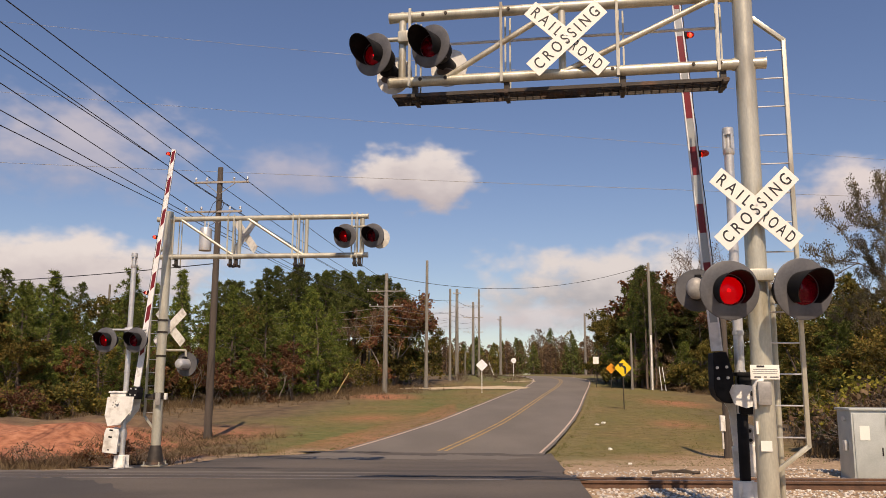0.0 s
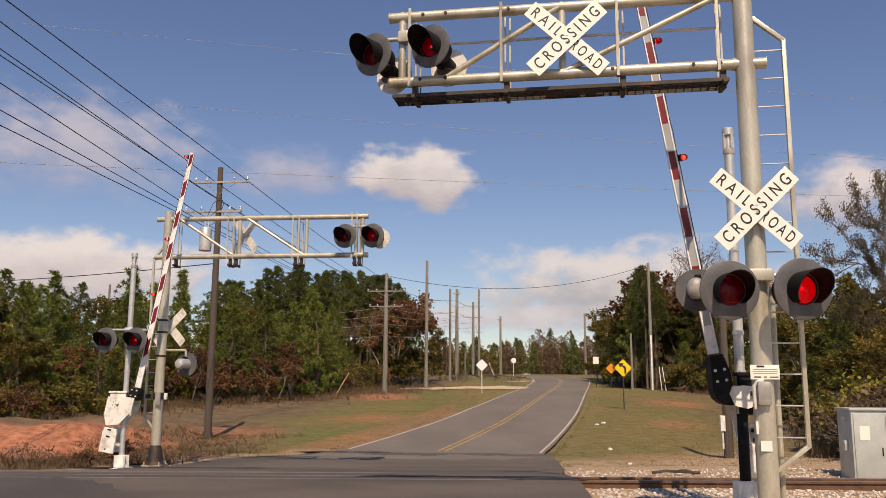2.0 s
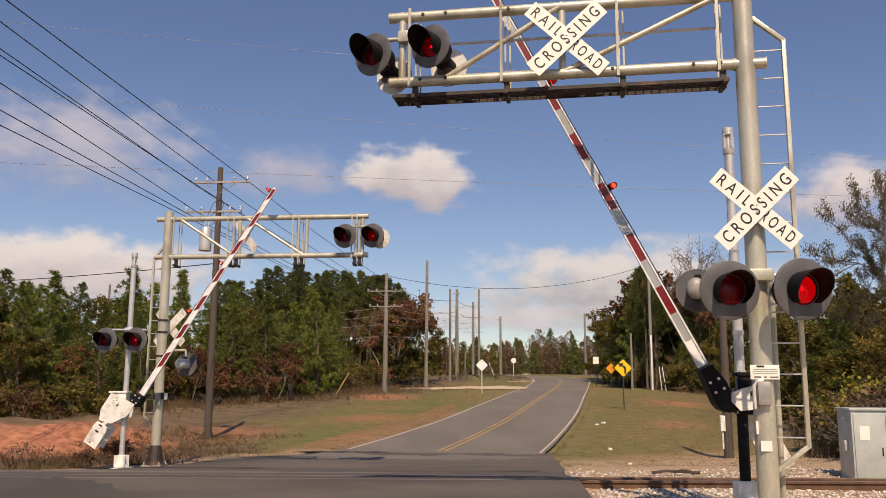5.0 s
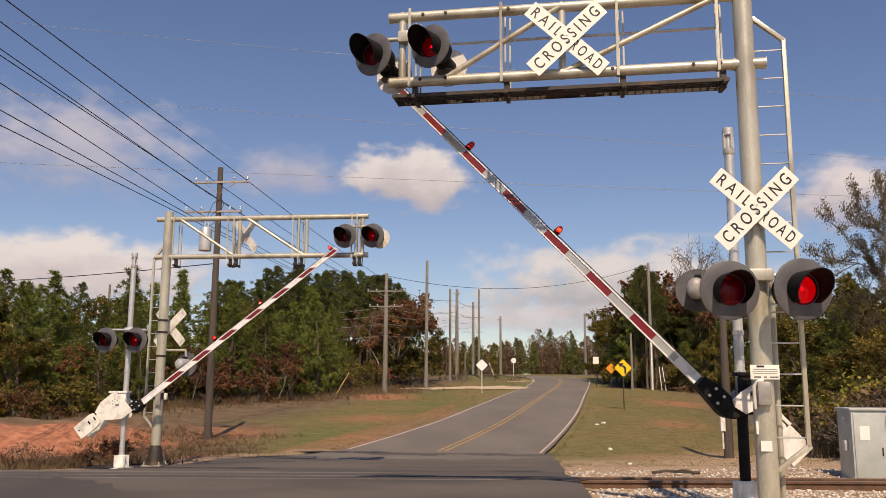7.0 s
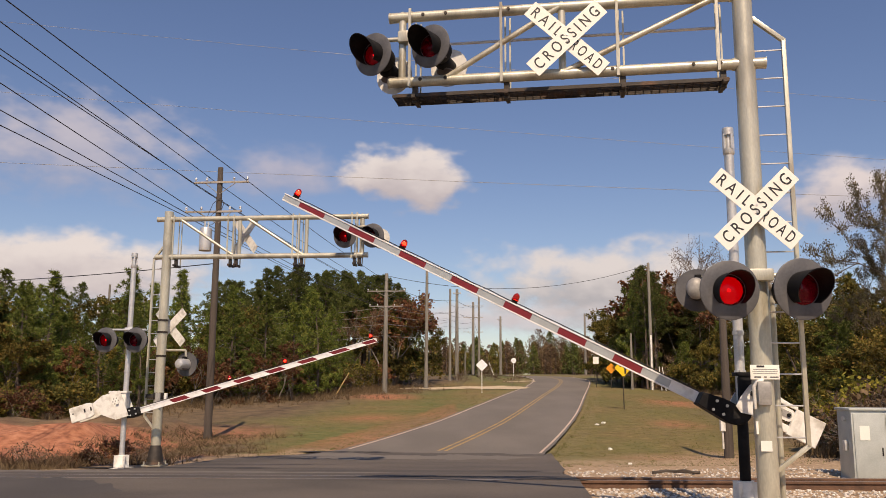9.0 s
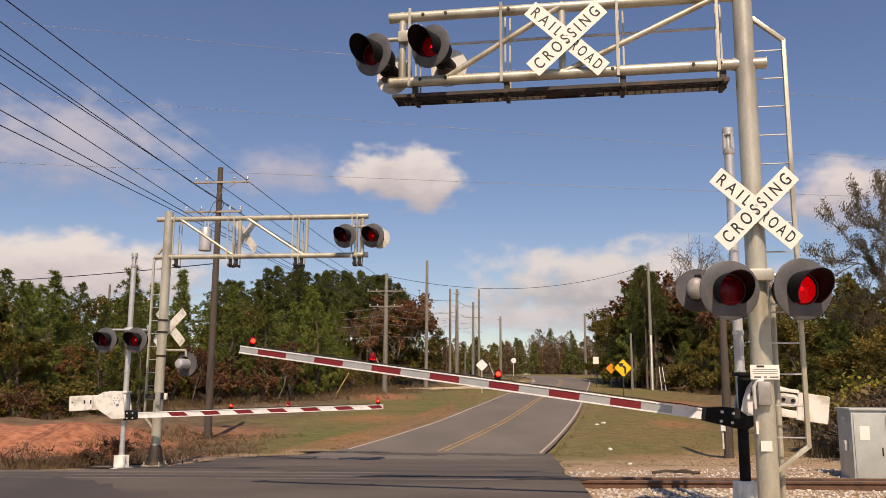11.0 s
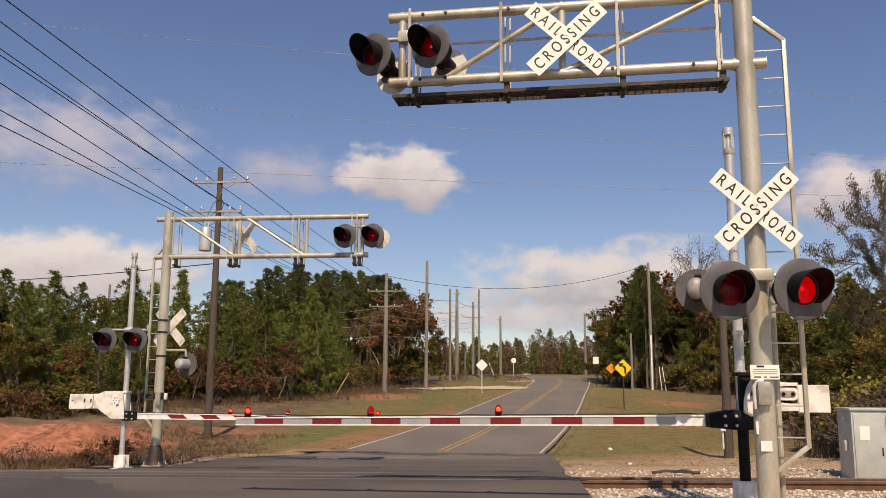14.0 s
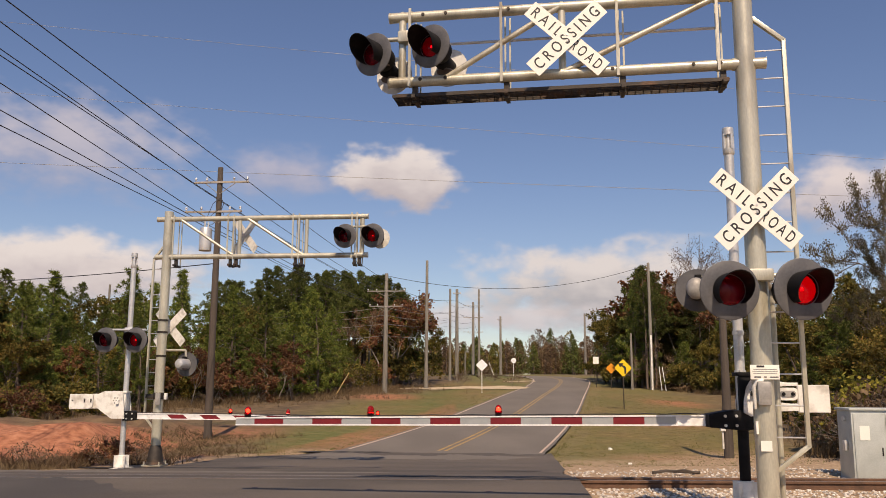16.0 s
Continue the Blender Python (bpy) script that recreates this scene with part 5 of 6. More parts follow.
def broadleaf(seed, h, spread, leaf, label, leaves=2600, size=0.13, stems=1, low=0.25, bark=BARK, name="broadleaf_tree", group="broadleaf trees", twigs=3):
    rng = np.random.default_rng(seed)
    wood, crown = Soup(), Soup()
    tips = []
    def grow(p, d, l, r, depth):
        d = d / np.linalg.norm(d)
        q = p + d * l + rng.normal(size=3) * l * 0.08
        mpt = (p + q) / 2 + rng.normal(size=3) * l * 0.05
        wood.tube([p, mpt, q], [r, r * 0.82, r * 0.62], 6 if r > 0.06 else 3)
        if depth <= 1:
            tips.append((mpt, q))
        if depth == 0:
            return
        for k in range(twigs if depth < 3 else 2 + int(rng.random() < 0.5)):
            nd = d + rng.normal(size=3) * 0.55 + np.array([0, 0, 0.12])
            grow(q if k else mpt + (q - mpt) * 0.9, nd, l * rng.uniform(0.6, 0.85), r * 0.6, depth - 1)
    for s in range(stems):
        a = rng.random() * 6.28
        off = np.array([math.cos(a), math.sin(a), 0]) * (0.0 if stems == 1 else 0.3 * spread * rng.random())
        d = np.array([math.cos(a) * 0.12, math.sin(a) * 0.12, 1]) if stems == 1 else np.array([math.cos(a) * 0.4, math.sin(a) * 0.4, 1])
        k = h * (0.36 if stems == 1 else 0.3)
        grow(off - np.array([0, 0, 0.2]), d, k, h * (0.012 if stems == 1 else 0.006), 4 if stems == 1 else 3)
    tips = [(a, b) for a, b in tips]
    if leaves:
        pick = rng.integers(0, len(tips), leaves)
        u = rng.random((leaves, 1)) * 1.3
        A, B = np.array([tips[i][0] for i in pick]), np.array([tips[i][1] for i in pick])
        c = A + (B - A) * u + rng.normal(size=(leaves, 3)) * 0.045 * spread
        c[:, 2] = np.maximum(c[:, 2], 0.15)
        crown.blades(c, rng.normal(size=(leaves, 3)) + np.array([0, 0, 0.2]), size * 1.5, size * 0.5, rng)
    return finish_tree(name, label, "tree" if stems == 1 else "shrub", group, wood, crown, bark, leaf)

KINDS = {
    "pine": [pine(s, 9, 2.3, 0.06, PINE, "young green loblolly pine with a full crown") for s in (1, 2, 3, 4)],
    "tall": [pine(s, 14, 2.9, 0.42, PINE_DARK, "tall dark pine with a bare lower trunk", 0.8, taper=2.2) for s in (5, 6, 7)],
    "olive": [broadleaf(s, 8, 2.6, OLIVE, "olive green broadleaf tree turning in autumn", 7500, 0.13) for s in (11, 12, 13)],
    "russet": [broadleaf(s, 7, 2.3, RUSSET, "russet autumn tree with thinning leaves", 2600, 0.15, bark=PALE_BARK) for s in (14, 15)],
    "brown": [broadleaf(s, 10, 2.6, BROWN, "half-bare tree with brown leaves and pale branches", 6000, 0.085, bark=PALE_BARK, twigs=4) for s in (16, 17)],
    "amber": [broadleaf(s, 8, 2.6, AMBER, "yellow-brown broadleaf tree in autumn colour", 7500, 0.12) for s in (31, 32)],
    "fading": [broadleaf(s, 10, 2.6, FADING, "tall thinning tree with grey-brown leaves", 17000, 0.065, twigs=4) for s in (16, 19)],
    "bare": [broadleaf(s, 12, 2.4, BROWN, "tall bare tree with thin grey twigs and few leaves", 500, 0.08, bark=TWIG, twigs=4) for s in (18,)],
    "bush": [broadleaf(s, 3.0, 1.6, OLIVE, "dense olive green shrub", 2600, 0.12, 6, name="shrub", group="shrubs") for s in (21, 22)],
    "gold": [broadleaf(s, 3.2, 1.7, GOLD, "yellow-green shrub in the undergrowth", 2200, 0.11, 6, name="shrub", group="shrubs") for s in (23,)],
    "rust": [broadleaf(s, 2.6, 1.4, RUSSET, "russet leafed shrub at the wood's edge", 1300, 0.11, 6, bark=PALE_BARK, name="shrub", group="shrubs") for s in (24, 25)],
    "brush": [broadleaf(s, 2.4, 1.2, BROWN, "bare brown brush with thin stems", 350, 0.09, 9, bark=PALE_BARK, name="shrub", group="shrubs") for s in (26, 27)],
}
HEIGHT = {src.name: max(v.co.z for c in src.children for v in c.data.vertices) for lst in KINDS.values() for src in lst}
USED = set()
RNG = random.Random(5)

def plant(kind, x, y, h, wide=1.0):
    if -0.455 < x / y < -0.405 and 36 < y < 80:       # heights are capped in a wedge of sight lines to fit the camera's view
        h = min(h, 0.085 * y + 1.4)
    src = KINDS[kind][RNG.randrange(len(KINDS[kind]))]
    s = h / HEIGHT[src.name]
    w = s * RNG.uniform(0.95, 1.2) * wide
    m = Matrix.Translation((x, y, ground_z(x, y) - 0.05)) @ Matrix.Rotation(RNG.random() * 6.28, 4, "Z") @ Matrix.Diagonal((w, w, s, 1))
    if src.name in USED:
        copy_thing(src, m).matrix_basis = m
    else:
        USED.add(src.name)
        src.matrix_basis = m

def along(pts, step, depth, rows, kinds, jitter=1.0):
    """Rows of growth behind a line in plan: kinds are (kind, weight, lowest, highest) for each row."""
    for r in range(rows):
        for (x0, y0), (x1, y1) in zip(pts, pts[1:]):
            l = math.hypot(x1 - x0, y1 - y0)
            nx, ny = -(y1 - y0) / l, (x1 - x0) / l
            n = max(1, int(l / step))
            for k in range(n):
                u = (k + RNG.random()) / n
                o = r * depth + RNG.uniform(0, jitter)
                opts = kinds[min(r, len(kinds) - 1)]
                kind, _, lo, hi = RNG.choices(opts, [w for _, w, _, _ in opts])[0]
                plant(kind, x0 + (x1 - x0) * u + nx * o, y0 + (y1 - y0) * u + ny * o, RNG.uniform(lo, hi))

# the wood along the road on the clay bank's side, from the track to the bend
LEFT_WOOD = [(-40, 31), (-24, 43), (-19, 57), (-13.2, 66), (-8.6, 79), (-6.5, 92)]
along(LEFT_WOOD, 1.7, 1.2, 2, [[("rust", 3, 1.2, 2.6), ("brush", 4, 1.2, 2.4), ("bush", 2, 1.5, 3.0), ("pine", 3, 2.5, 4.5)]])
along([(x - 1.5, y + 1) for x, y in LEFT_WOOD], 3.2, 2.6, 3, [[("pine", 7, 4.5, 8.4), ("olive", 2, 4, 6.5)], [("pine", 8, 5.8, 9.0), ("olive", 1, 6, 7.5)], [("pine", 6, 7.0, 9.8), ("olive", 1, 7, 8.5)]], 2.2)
along([(-28, 31.5), (-18, 34.5), (-15.6, 39.5)], 1.4, 1.1, 3, [[("bush", 5, 1.0, 2.2), ("rust", 2, 1.0, 1.8), ("gold", 1, 1.0, 1.7), ("pine", 2, 1.6, 2.8)]])
along([(x - 0.6, y + 0.6) for x, y in LEFT_WOOD[1:]], 2.0, 1.6, 2, [[("bush", 6, 2.0, 3.6), ("pine", 3, 3.0, 4.6), ("gold", 1, 1.8, 2.6), ("rust", 1, 1.6, 2.6)]])
along([(-34, 38), (-25, 43.5), (-21.5, 48)], 2.4, 2.0, 2, [[("olive", 6, 6.0, 7.8), ("pine", 4, 6.0, 7.8), ("russet", 1, 4, 5.5)]], 2.0)
along([(-22, 84), (-17, 87.5)], 2.2, 3.0, 3, [[("tall", 5, 10.1, 11.5)], [("tall", 6, 10.5, 11.7)]])
along([(-17, 87.5), (-14, 90), (-7, 97), (-4.5, 102)], 2.2, 3.0, 3, [[("tall", 5, 12.1, 13.3)], [("tall", 6, 12.6, 13.8)], [("tall", 6, 13.0, 14.0)]])
along([(-70, 75), (-48, 80), (-30, 88)], 3.5, 4.0, 2, [[("pine", 3, 8, 10), ("tall", 1, 10, 12), ("olive", 3, 8, 10)]])
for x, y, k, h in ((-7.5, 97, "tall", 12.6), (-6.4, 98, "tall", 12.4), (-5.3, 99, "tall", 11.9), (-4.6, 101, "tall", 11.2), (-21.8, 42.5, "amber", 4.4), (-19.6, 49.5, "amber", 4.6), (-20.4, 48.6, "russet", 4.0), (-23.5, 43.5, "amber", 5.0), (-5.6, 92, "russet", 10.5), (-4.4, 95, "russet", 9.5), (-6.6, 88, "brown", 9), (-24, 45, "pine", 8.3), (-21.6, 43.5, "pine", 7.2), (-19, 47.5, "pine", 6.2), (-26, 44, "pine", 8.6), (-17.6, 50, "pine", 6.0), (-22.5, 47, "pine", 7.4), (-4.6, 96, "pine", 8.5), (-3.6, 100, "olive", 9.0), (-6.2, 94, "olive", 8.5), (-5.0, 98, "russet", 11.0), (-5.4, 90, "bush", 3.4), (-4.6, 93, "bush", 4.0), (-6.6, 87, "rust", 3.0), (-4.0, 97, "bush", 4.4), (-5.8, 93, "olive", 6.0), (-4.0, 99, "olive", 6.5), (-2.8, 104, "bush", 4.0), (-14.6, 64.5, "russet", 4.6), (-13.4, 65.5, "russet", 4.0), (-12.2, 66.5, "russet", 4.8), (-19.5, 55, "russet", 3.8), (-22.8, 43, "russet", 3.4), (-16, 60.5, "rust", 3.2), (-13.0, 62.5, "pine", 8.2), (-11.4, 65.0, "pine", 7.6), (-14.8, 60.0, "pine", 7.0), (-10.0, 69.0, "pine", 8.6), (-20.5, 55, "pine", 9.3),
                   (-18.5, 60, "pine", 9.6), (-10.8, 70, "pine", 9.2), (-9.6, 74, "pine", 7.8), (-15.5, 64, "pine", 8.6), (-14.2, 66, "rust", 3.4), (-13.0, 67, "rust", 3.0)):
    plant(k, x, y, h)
# the wood beyond the verge on the cabinet's side
RIGHT_WOOD = [(12.6, 23.5), (13.2, 28), (17.5, 40), (22, 55), (26, 72), (23.5, 84), (21.8, 96), (26, 112)]
REV = RIGHT_WOOD[::-1]
along(REV[5:], 1.8, 1.0, 2, [[("brush", 7, 1.4, 2.6), ("gold", 1, 1.6, 2.6), ("bush", 2, 1.4, 2.4)]])
along(REV[:6], 2.0, 1.2, 2, [[("bush", 6, 1.6, 3.4), ("pine", 4, 2.5, 5.0), ("gold", 1, 1.6, 2.4)]])
along([(x + 1.6, y + 1) for x, y in REV[5:]], 2.2, 2.0, 1, [[("amber", 6, 3.6, 4.8), ("pine", 2, 3.5, 4.8), ("gold", 2, 2.4, 3.2)], [("brown", 5, 5.5, 8), ("russet", 2, 4, 6), ("olive", 2, 4, 5.5)]])
along([(x + 1.6, y + 1) for x, y in REV[:6]], 2.4, 2.2, 2, [[("olive", 5, 5, 7.0), ("pine", 3, 4, 7), ("brush", 2, 2, 3)], [("olive", 5, 6, 8.5), ("brown", 3, 7, 10), ("pine", 2, 7, 9)]])
along([(29, 112), (24.5, 100), (23.5, 92), (28, 86)], 2.2, 2.8, 3, [[("olive", 3, 8, 10.5), ("tall", 2, 9.5, 11.5), ("russet", 2, 8, 10)], [("olive", 2, 9, 11.5), ("brown", 3, 10, 12.5)], [("brown", 3, 11, 13.2), ("tall", 2, 11, 13)]])
for x, y, k, h in ((21.5, 92, "tall", 13.2), (23.4, 94, "russet", 12.5), (25.6, 92, "brown", 12.6), (19.8, 102, "olive", 8.0), (20.6, 98, "pine", 9.0), (21.2, 104, "olive", 9.5), (22.2, 100, "pine", 10.5), (19.2, 106, "olive", 6.5), (19.6, 99, "bush", 3.6), (20.5, 95, "bush", 3.4), (21.5, 93, "bush", 3.2), (18.6, 104, "bush", 3.4), (22.6, 96, "tall", 12.6), (14.2, 27, "amber", 4.0), (14.6, 30, "amber", 4.6), (24.4, 90, "russet", 13.2), (25.6, 91, "brown", 13.4), (13.4, 26, "gold", 2.9),
                   (14.3, 25.6, "gold", 2.8), (12.9, 24.5, "brush", 2.4), (12.4, 26, "brush", 2.3), (13.8, 29, "pine", 4.6)):
    plant(k, x, y, h)
for x, y, k, h, wide in ((18.7, 32, "fading", 11.2, 0.62), (17.4, 33, "fading", 7.8, 0.6), (19.2, 33, "fading", 9.4, 0.7), (19.2, 36, "fading", 8.6, 0.7), (20.3, 49, "fading", 8.6, 0.55), (27.0, 91, "bare", 16.6, 0.6), (28.4, 93, "bare", 17.4, 0.6), (30.0, 93, "bare", 16.4, 0.6), (20.9, 87.5, "tall", 13.0, 0.8), (20.0, 89, "pine", 10.6, 0.9), (22.0, 88, "tall", 12.4, 0.8)):
    plant(k, x, y, h, wide)                         # the thinning trees behind the cabinet and the bare crowns over the wood
for k in range(15):                                 # low brush before the clay bank
    plant(RNG.choice(["brush", "brush", "brush", "rust"]), RNG.uniform(-15, -7.6), RNG.uniform(21.8, 24.6), RNG.uniform(0.35, 0.8))
for k in range(10):
    plant("brush", RNG.uniform(11.6, 13.6), RNG.uniform(23.0, 26.5), RNG.uniform(1.3, 2.3))
for k in range(22):                                 # brown brush between the side road and the bend
    plant("brush", RNG.uniform(-8, 8), RNG.uniform(93, 118), RNG.uniform(0.8, 2.0))
for x, y, k, h in ((-11.7, 61.6, "russet", 4.4), (-12.4, 60.6, "russet", 3.6), (-11.0, 63.2, "russet", 3.4), (-16.2, 55.2, "russet", 4.2), (-15.4, 56.6, "rust", 2.8), (-13.4, 59.2, "rust", 2.6)):     # red shrubs at the wood's edge
    plant(k, x, y, h)
for lst in KINDS.values():                          # a first sort that was never planted is not kept
    for src in lst:
        if src.name not in USED:
            for o in (*src.children_recursive, src):
                bpy.data.objects.remove(o)

def far_woods():
    """The low wood that closes the view behind the bend."""
    rng = np.random.default_rng(40)
    groups = {"pine": Soup(), "olive": Soup(), "brown": Soup()}
    wood = Soup()
    for k in range(1150):
        x, y = rng.uniform(-110, 130), 160 + 60 * rng.random() ** 1.3
        z = 4.2 + (y - 165) * 0.012
        h = (rng.uniform(4.2, 7.6) if k % 3 else rng.uniform(2.5, 4.5)) * (1.3 if abs(x - 20) < 5 else 1.0)
        kind = ("pine", "olive", "brown")[rng.choice(3, p=(0.36, 0.18, 0.46))]
        wood.tube([(x, y, z - 0.3), (x + rng.normal() * 0.3, y, z + h * 0.9)], [0.14, 0.03], 4)
        n = 480
        v = rng.random(n)
        w = (h * 0.3) * (np.sin(np.pi * np.clip(v * 0.8 + 0.16, 0, 1)) if kind != "pine" else (1.05 - v) * 1.15)
        a = rng.random(n) * 6.28
        q = np.sqrt(rng.random(n)) * w
        c = np.stack([x + np.cos(a) * q, y + np.sin(a) * q, z + h * (0.08 + 0.92 * v)], 1)
        groups[kind].needles(c, rng.normal(size=(n, 3)) + np.array([0, 0, 0.4]), 0.5 if kind != "brown" else 0.45, 0.12 if kind != "brown" else 0.1, rng)
    t = tagged(new("far_woods"), "low distant wood of pines and autumn trees", "woods", kind="stuff")
    for ob_name, s, mat in (("trunks", wood, BARK), ("pine_crowns", groups["pine"], PINE_DARK), ("green_crowns", groups["olive"], OLIVE), ("brown_crowns", groups["brown"], BROWN)):
        o = new(ob_name, s.mesh(ob_name, mat))
        o.parent = t
far_woods()

def scatter_blades(name, label, mat, count, place, length, width, lean, per=5, seed=1):
    rng = np.random.default_rng(seed)
    s = Soup()
    cs, ds = [], []
    made = 0
    while made < count:
        x, y, size = place(rng)
        if x is None:
            continue
        z = ground_z(x, y)
        for _ in range(per):
            cs.append((x + rng.normal() * 0.06, y + rng.normal() * 0.06, z - 0.02))
            ds.append(np.array([rng.normal() * lean, rng.normal() * lean, 1.0]) * size)
        made += 1
    c, d = np.array(cs), np.array(ds)
    l = np.linalg.norm(d, axis=1, keepdims=True)
    sd = np.cross(d, rng.normal(size=d.shape))
    sd /= np.linalg.norm(sd, axis=1, keepdims=True)
    w = width * rng.uniform(0.5, 1.4, (len(c), 1))
    v = np.stack([c - sd * w, c + sd * w, c + d * length * rng.uniform(0.5, 1.3, (len(c), 1))], 1).reshape(-1, 3)
    s.add(v, np.arange(len(c))[:, None] * 3 + [0, 1, 2])
    return tagged(new(name, s.mesh(name, mat)), label, "grass", kind="stuff")

def weeds_place(rng):
    u = rng.random()
    if u < 0.55:                                    # under the wood's edge
        k = rng.integers(0, len(LEFT_WOOD) - 1)
        (x0, y0), (x1, y1) = LEFT_WOOD[k], LEFT_WOOD[k + 1]
        s = rng.random()
        x, y = x0 + (x1 - x0) * s + abs(rng.normal()) * 3.2 - 0.5, y0 + (y1 - y0) * s - abs(rng.normal()) * 2.2
    elif u < 0.8:
        x, y = rng.uniform(-20, -7.2), 19.2 + abs(rng.normal()) * 1.3
        if rng.random() < 0.6:
            return None, None, None
    else:
        k = rng.integers(0, len(RIGHT_WOOD) - 1)
        (x0, y0), (x1, y1) = RIGHT_WOOD[k], RIGHT_WOOD[k + 1]
        s = rng.random()
        x, y = x0 + (x1 - x0) * s - abs(rng.normal()) * 0.7, y0 + (y1 - y0) * s
    if (abs(x + 7.4) < 1.3 and y < 22.5) or paved(x, y) or (y > 29 and road_gap(x, y) < 6.5) or (x < -9 and 26.5 < y < 30 and rng.random() < 0.8):
        return None, None, None
    return x, y, rng.uniform(0.4, 1.2) * (0.32 if y < 26 else 1.0)
scatter_blades("dry_weeds", "tall dry straw-coloured weeds along the wood", STRAW, 5200, weeds_place, 0.55, 0.014, 0.3, 6, 3)

def low_weeds_place(rng):
    x, y = rng.uniform(-22, -7.0), 20.6 + abs(rng.normal()) * 1.5
    if paved(x, y) or (abs(x + 7.4) < 1.3 and y < 22.5):
        return None, None, None
    return x, y, rng.uniform(0.4, 1.2)
def bank_weeds_place(rng):
    x, y = rng.uniform(-11, -5.6), rng.uniform(22.5, 36)
    if paved(x, y) or rng.random() < 0.5 + 0.5 * (x + 7.2) / 1.6:
        return None, None, None
    return x, y, rng.uniform(0.3, 1.2)
scatter_blades("bank_weeds", "brown and rust-coloured weeds behind the far signal", STRAW, 1000, bank_weeds_place, 0.2, 0.012, 0.7, 6, 18)
scatter_blades("low_weeds", "low olive-brown weeds before the clay bank", BROWN, 800, low_weeds_place, 0.3, 0.02, 0.7, 7, 8)

def grass_place(rng):
    y = 23 + 50 * rng.random() ** 1.6
    c = float(np.interp(y, ROAD_XY[:, 1][:70], ROAD_XY[:, 0][:70]))
    x = c + (3.9 + rng.random() ** 1.3 * 8) * (1 if rng.random() < 0.55 else -1)
    if paved(x, y) or (y < 30 and x < -6) or (x > 2 and y < 28 and rng.random() < 0.75):
        return None, None, None
    return x, y, rng.uniform(0.5, 1.2)
scatter_blades("grass", "short mown verge grass, green and straw-coloured", GRASS, 11000, grass_place, 0.06, 0.012, 0.6, 5, 4)

def ballast():
    rng = np.random.default_rng(9)
    base = bmesh.new()
    bmesh.ops.create_icosphere(base, subdivisions=1, radius=1)
    bv = np.array([v.co[:] for v in base.verts])
    bf = np.array([[v.index for v in f.verts] for f in base.faces])
    base.free()
    s = Soup()
    made = 0
    while made < 9000:
        u = rng.random()
        if u < 0.45:
            x, y = rng.uniform(1.7, 14), rng.uniform(11.6, 13.9)
        elif u < 0.68:
            x, y = 2.0 + abs(rng.normal()) * 2.0, 16.4 + rng.normal() * 0.5
        elif u < 0.84:
            x, y = 8.2 + rng.normal() * 1.0, 16.5 + rng.normal() * 0.4
        else:
            x, y = rng.uniform(2.0, 14), 17.5 + abs(rng.normal()) * 1.6
        if paved(x, y):
            continue
        r = rng.uniform(0.012, 0.029)
        v = bv * rng.uniform(0.7, 1.25, bv.shape) * r * np.array([1.2, 1, 0.8])
        a = rng.random() * 6.28
        v = v @ np.array([[math.cos(a), math.sin(a), 0], [-math.sin(a), math.cos(a), 0], [0, 0, 1]])
        s.add(v + (x, y, ground_z(x, y) + r * 0.35), bf)
        made += 1
    stone = leaf_material("ballast_stone", [(0.26, 0.23, 0.2), (0.44, 0.4, 0.35), (0.6, 0.55, 0.48), (0.7, 0.65, 0.57)], 0.05, 0.0)
    return tagged(new("ballast", s.mesh("ballast", stone)), "pale grey crushed stone ballast along the rails", "ballast", kind="stuff")
ballast()

# ---- scraps on the verge ----
def litter(x, y, size, seed):
    rng = random.Random(seed)
    bm = bmesh.new()
    bmesh.ops.create_icosphere(bm, subdivisions=2, radius=size)
    for v in bm.verts:
        v.co *= rng.uniform(0.7, 1.2)
        v.co.z *= 0.55
    ob = part("litter", bm, SHEET, None, smooth=False)
    ob.matrix_basis = pose(x, y, ground_z(x, y) + size * 0.35, 0, 0, seed * 40)
    tagged(ob, "crumpled white paper scrap on the grass", "litter", "litter on the verge")
for k, (x, y, s) in enumerate(((6.0, 31.0, 0.09), (8.2, 44.0, 0.13), (7.7, 43.0, 0.1), (5.3, 24.5, 0.06), (-6.9, 20.2, 0.07), (-5.9, 26.2, 0.06))):
    litter(x, y, s, k + 1)

def fallen_branch(x, y, turn):
    t = thing("fallen_branch", pose(x, y, ground_z(x, y) + 0.03, 0, 0, turn), "dark fallen branch on the gravel", "branch")
    bm = bmesh.new()
    tube(bm, [(-0.5, 0, 0.03), (-0.2, 0.03, 0.06), (0.1, -0.02, 0.05), (0.55, 0.02, 0.02)], 0.03)
    part("stem", bm, DARK_POLE, t)
    bm = bmesh.new()
    tube(bm, [(-0.1, 0, 0.05), (0.12, -0.2, 0.1), (0.35, -0.28, 0.04)], 0.018)
    part("twig", bm, DARK_POLE, t)
fallen_branch(4.9, 18.3, 8)

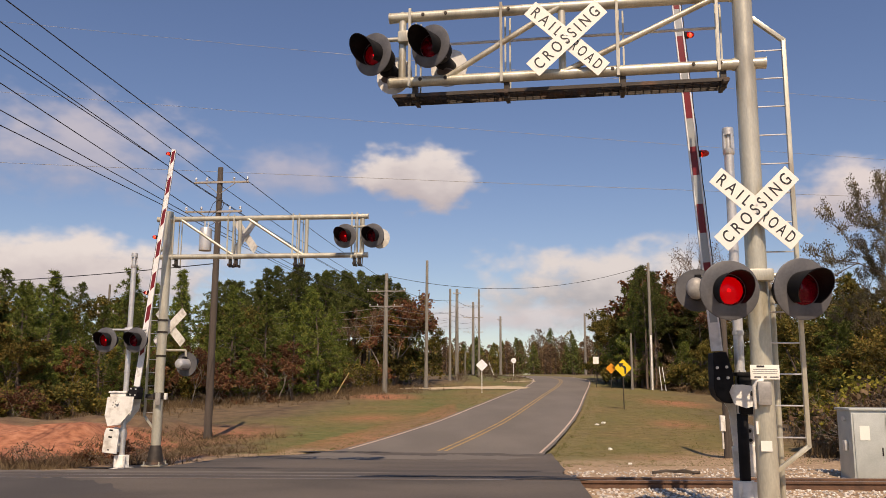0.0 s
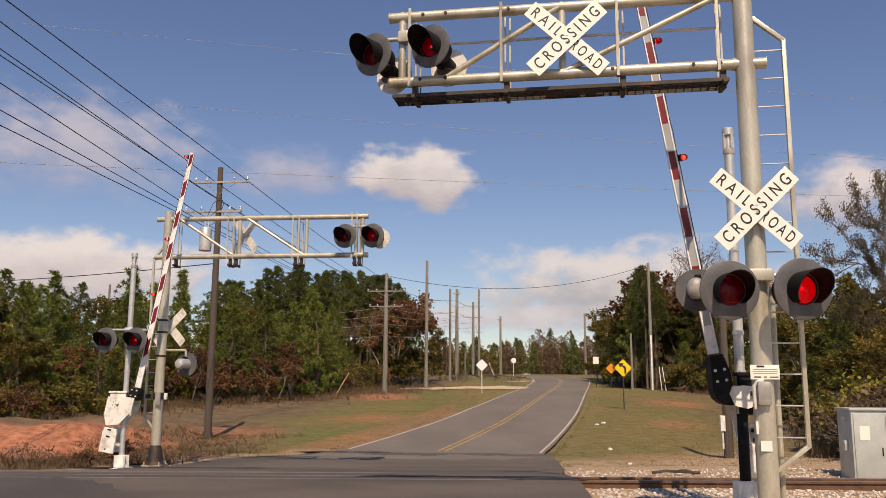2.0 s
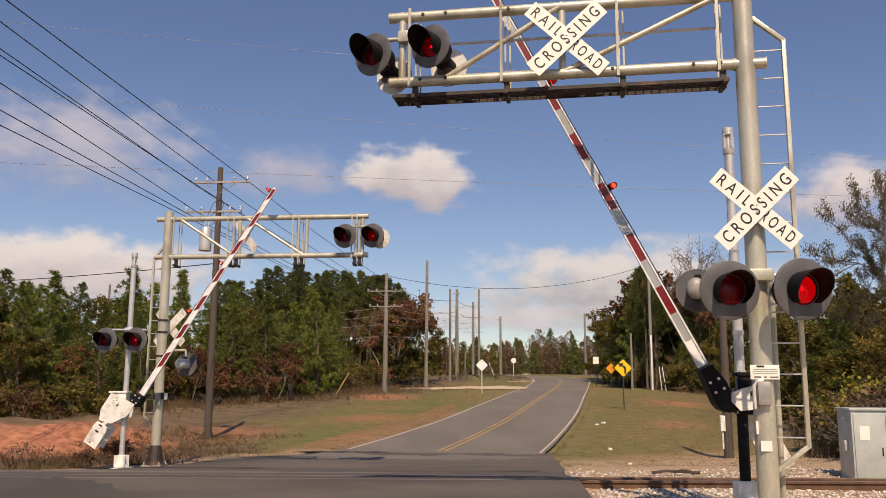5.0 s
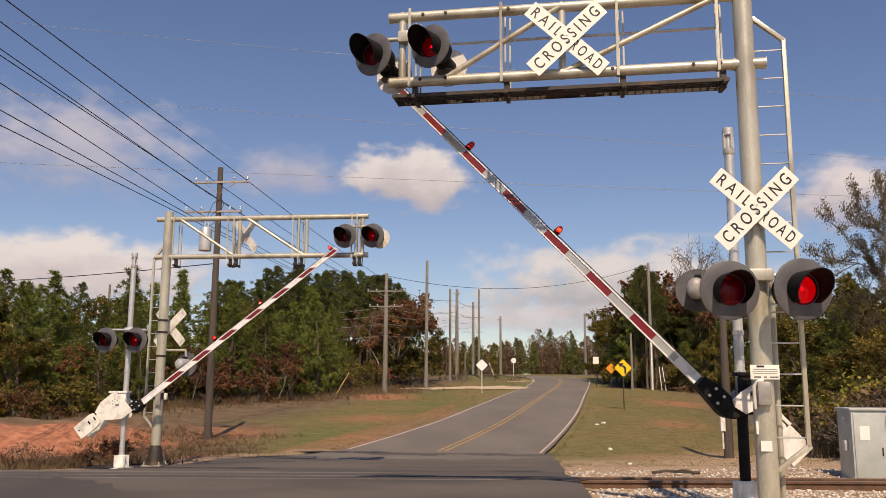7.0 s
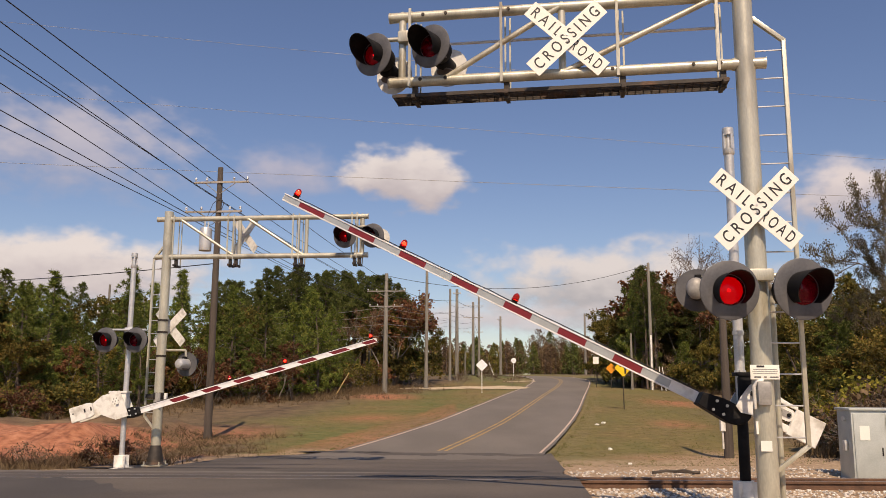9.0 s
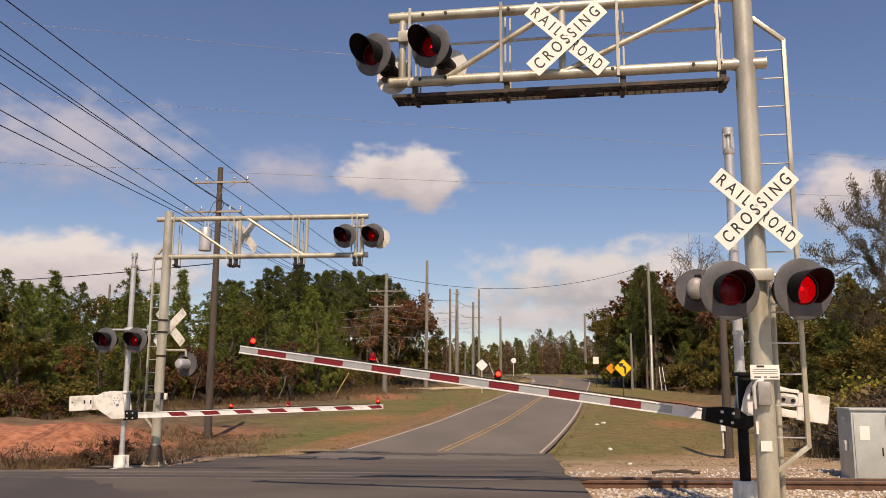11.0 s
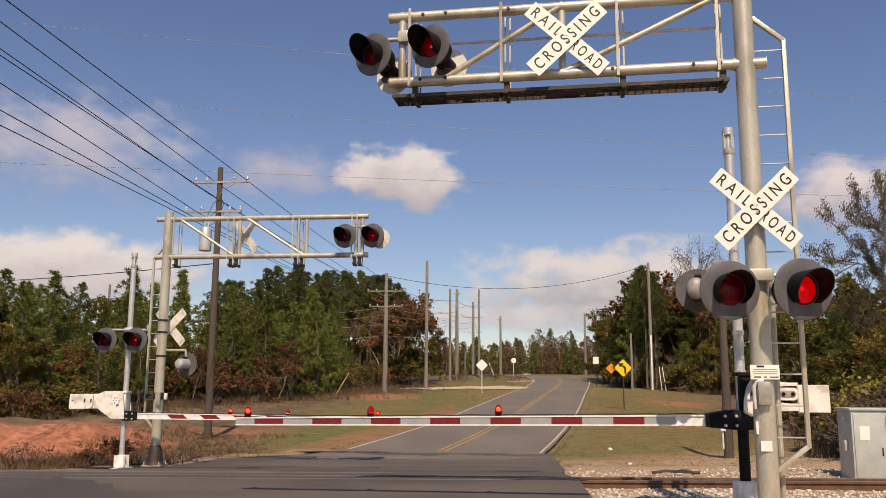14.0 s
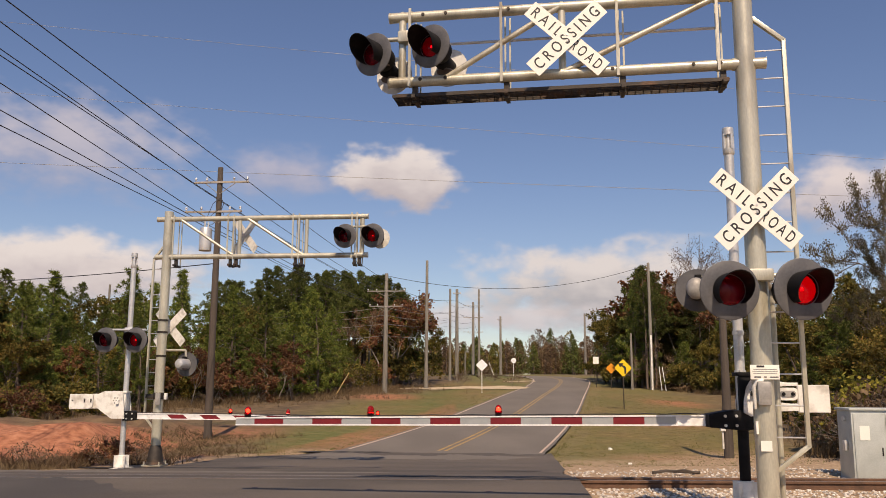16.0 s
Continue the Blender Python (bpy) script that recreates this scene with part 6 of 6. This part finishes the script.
# ---- what moves ----
def motions():
    near_turn = [(0.0, 86.0), (1.2, 86.0), (1.5, 84.2), (2.0, 80.9), (2.5, 78.0), (3.0, 75.3), (3.5, 72.2), (4.0, 69.2), (4.2, 68.0), (6.3, 52.5), (6.5, 50.7), (7.0, 45.7), (7.5, 40.8),
                 (8.0, 36.0), (8.5, 31.0), (9.0, 26.3), (9.2, 24.4), (10.2, 14.6), (11.3, 5.8), (11.5, 4.9), (12.0, 2.4), (12.5, 1.0), (13.0, -0.2), (13.4, -0.6), (16.0, -0.6)]
    walk(arm_near, [(t, pose(-0.1, 0, 1.47, 0, -a, 0)) for t, a in near_turn])
    far_turn = [(0.0, 84.4), (1.1, 84.4), (1.5, 83.2), (2.0, 80.0), (2.5, 76.5), (3.0, 73.3), (3.5, 70.0), (4.0, 67.0), (4.2, 65.5), (6.3, 46.0), (6.5, 43.9), (7.0, 38.7), (7.5, 33.2),
                (8.0, 28.0), (8.5, 22.4), (9.0, 16.6), (9.2, 14.4), (10.3, 5.6), (11.3, 1.2), (11.6, 0.2), (11.9, -0.3), (16.0, -0.3)]
    walk(arm_far, [(t, pose(-0.09, 0, 1.6, 0, -a, 0)) for t, a in far_turn])
    for ob, x, z, drift in CLOUDS:                 # the wind carries the clouds to the left
        turn = math.degrees(math.atan2(-x, 2000))
        walk(ob, [(0.0, pose(x, 2000, z, 0, 0, turn)), (16.0, pose(x + drift, 2000, z, 0, 0, turn))])
    # the lamps flash in turn, one and a half seconds to the beat
    def beats(beat):
        rows = [(0.0, beat == 1)]
        for k in range(-1, 12):
            for t, left in ((0.40 + 1.5 * k, False), (1.05 + 1.5 * k, True)):
                if 0.1 < t < 15.9:
                    rows += [(t - 0.04, (not left) == (beat == 1)), (t + 0.04, left == (beat == 1))]
        return rows + [(16.0, rows[-1][1])]
    for ob, beat in FLASHERS:
        walk(ob, [(t, pose(0, 0.02, -0.135, 0 if lit else -86, 0, 0)) for t, lit in beats(beat)])
    for ob, (x, y, z), beat in ARM_FLASHERS:
        walk(ob, [(t, pose(x, y, z, 0 if lit else 86, 0, 0)) for t, lit in beats(beat)])

motions()
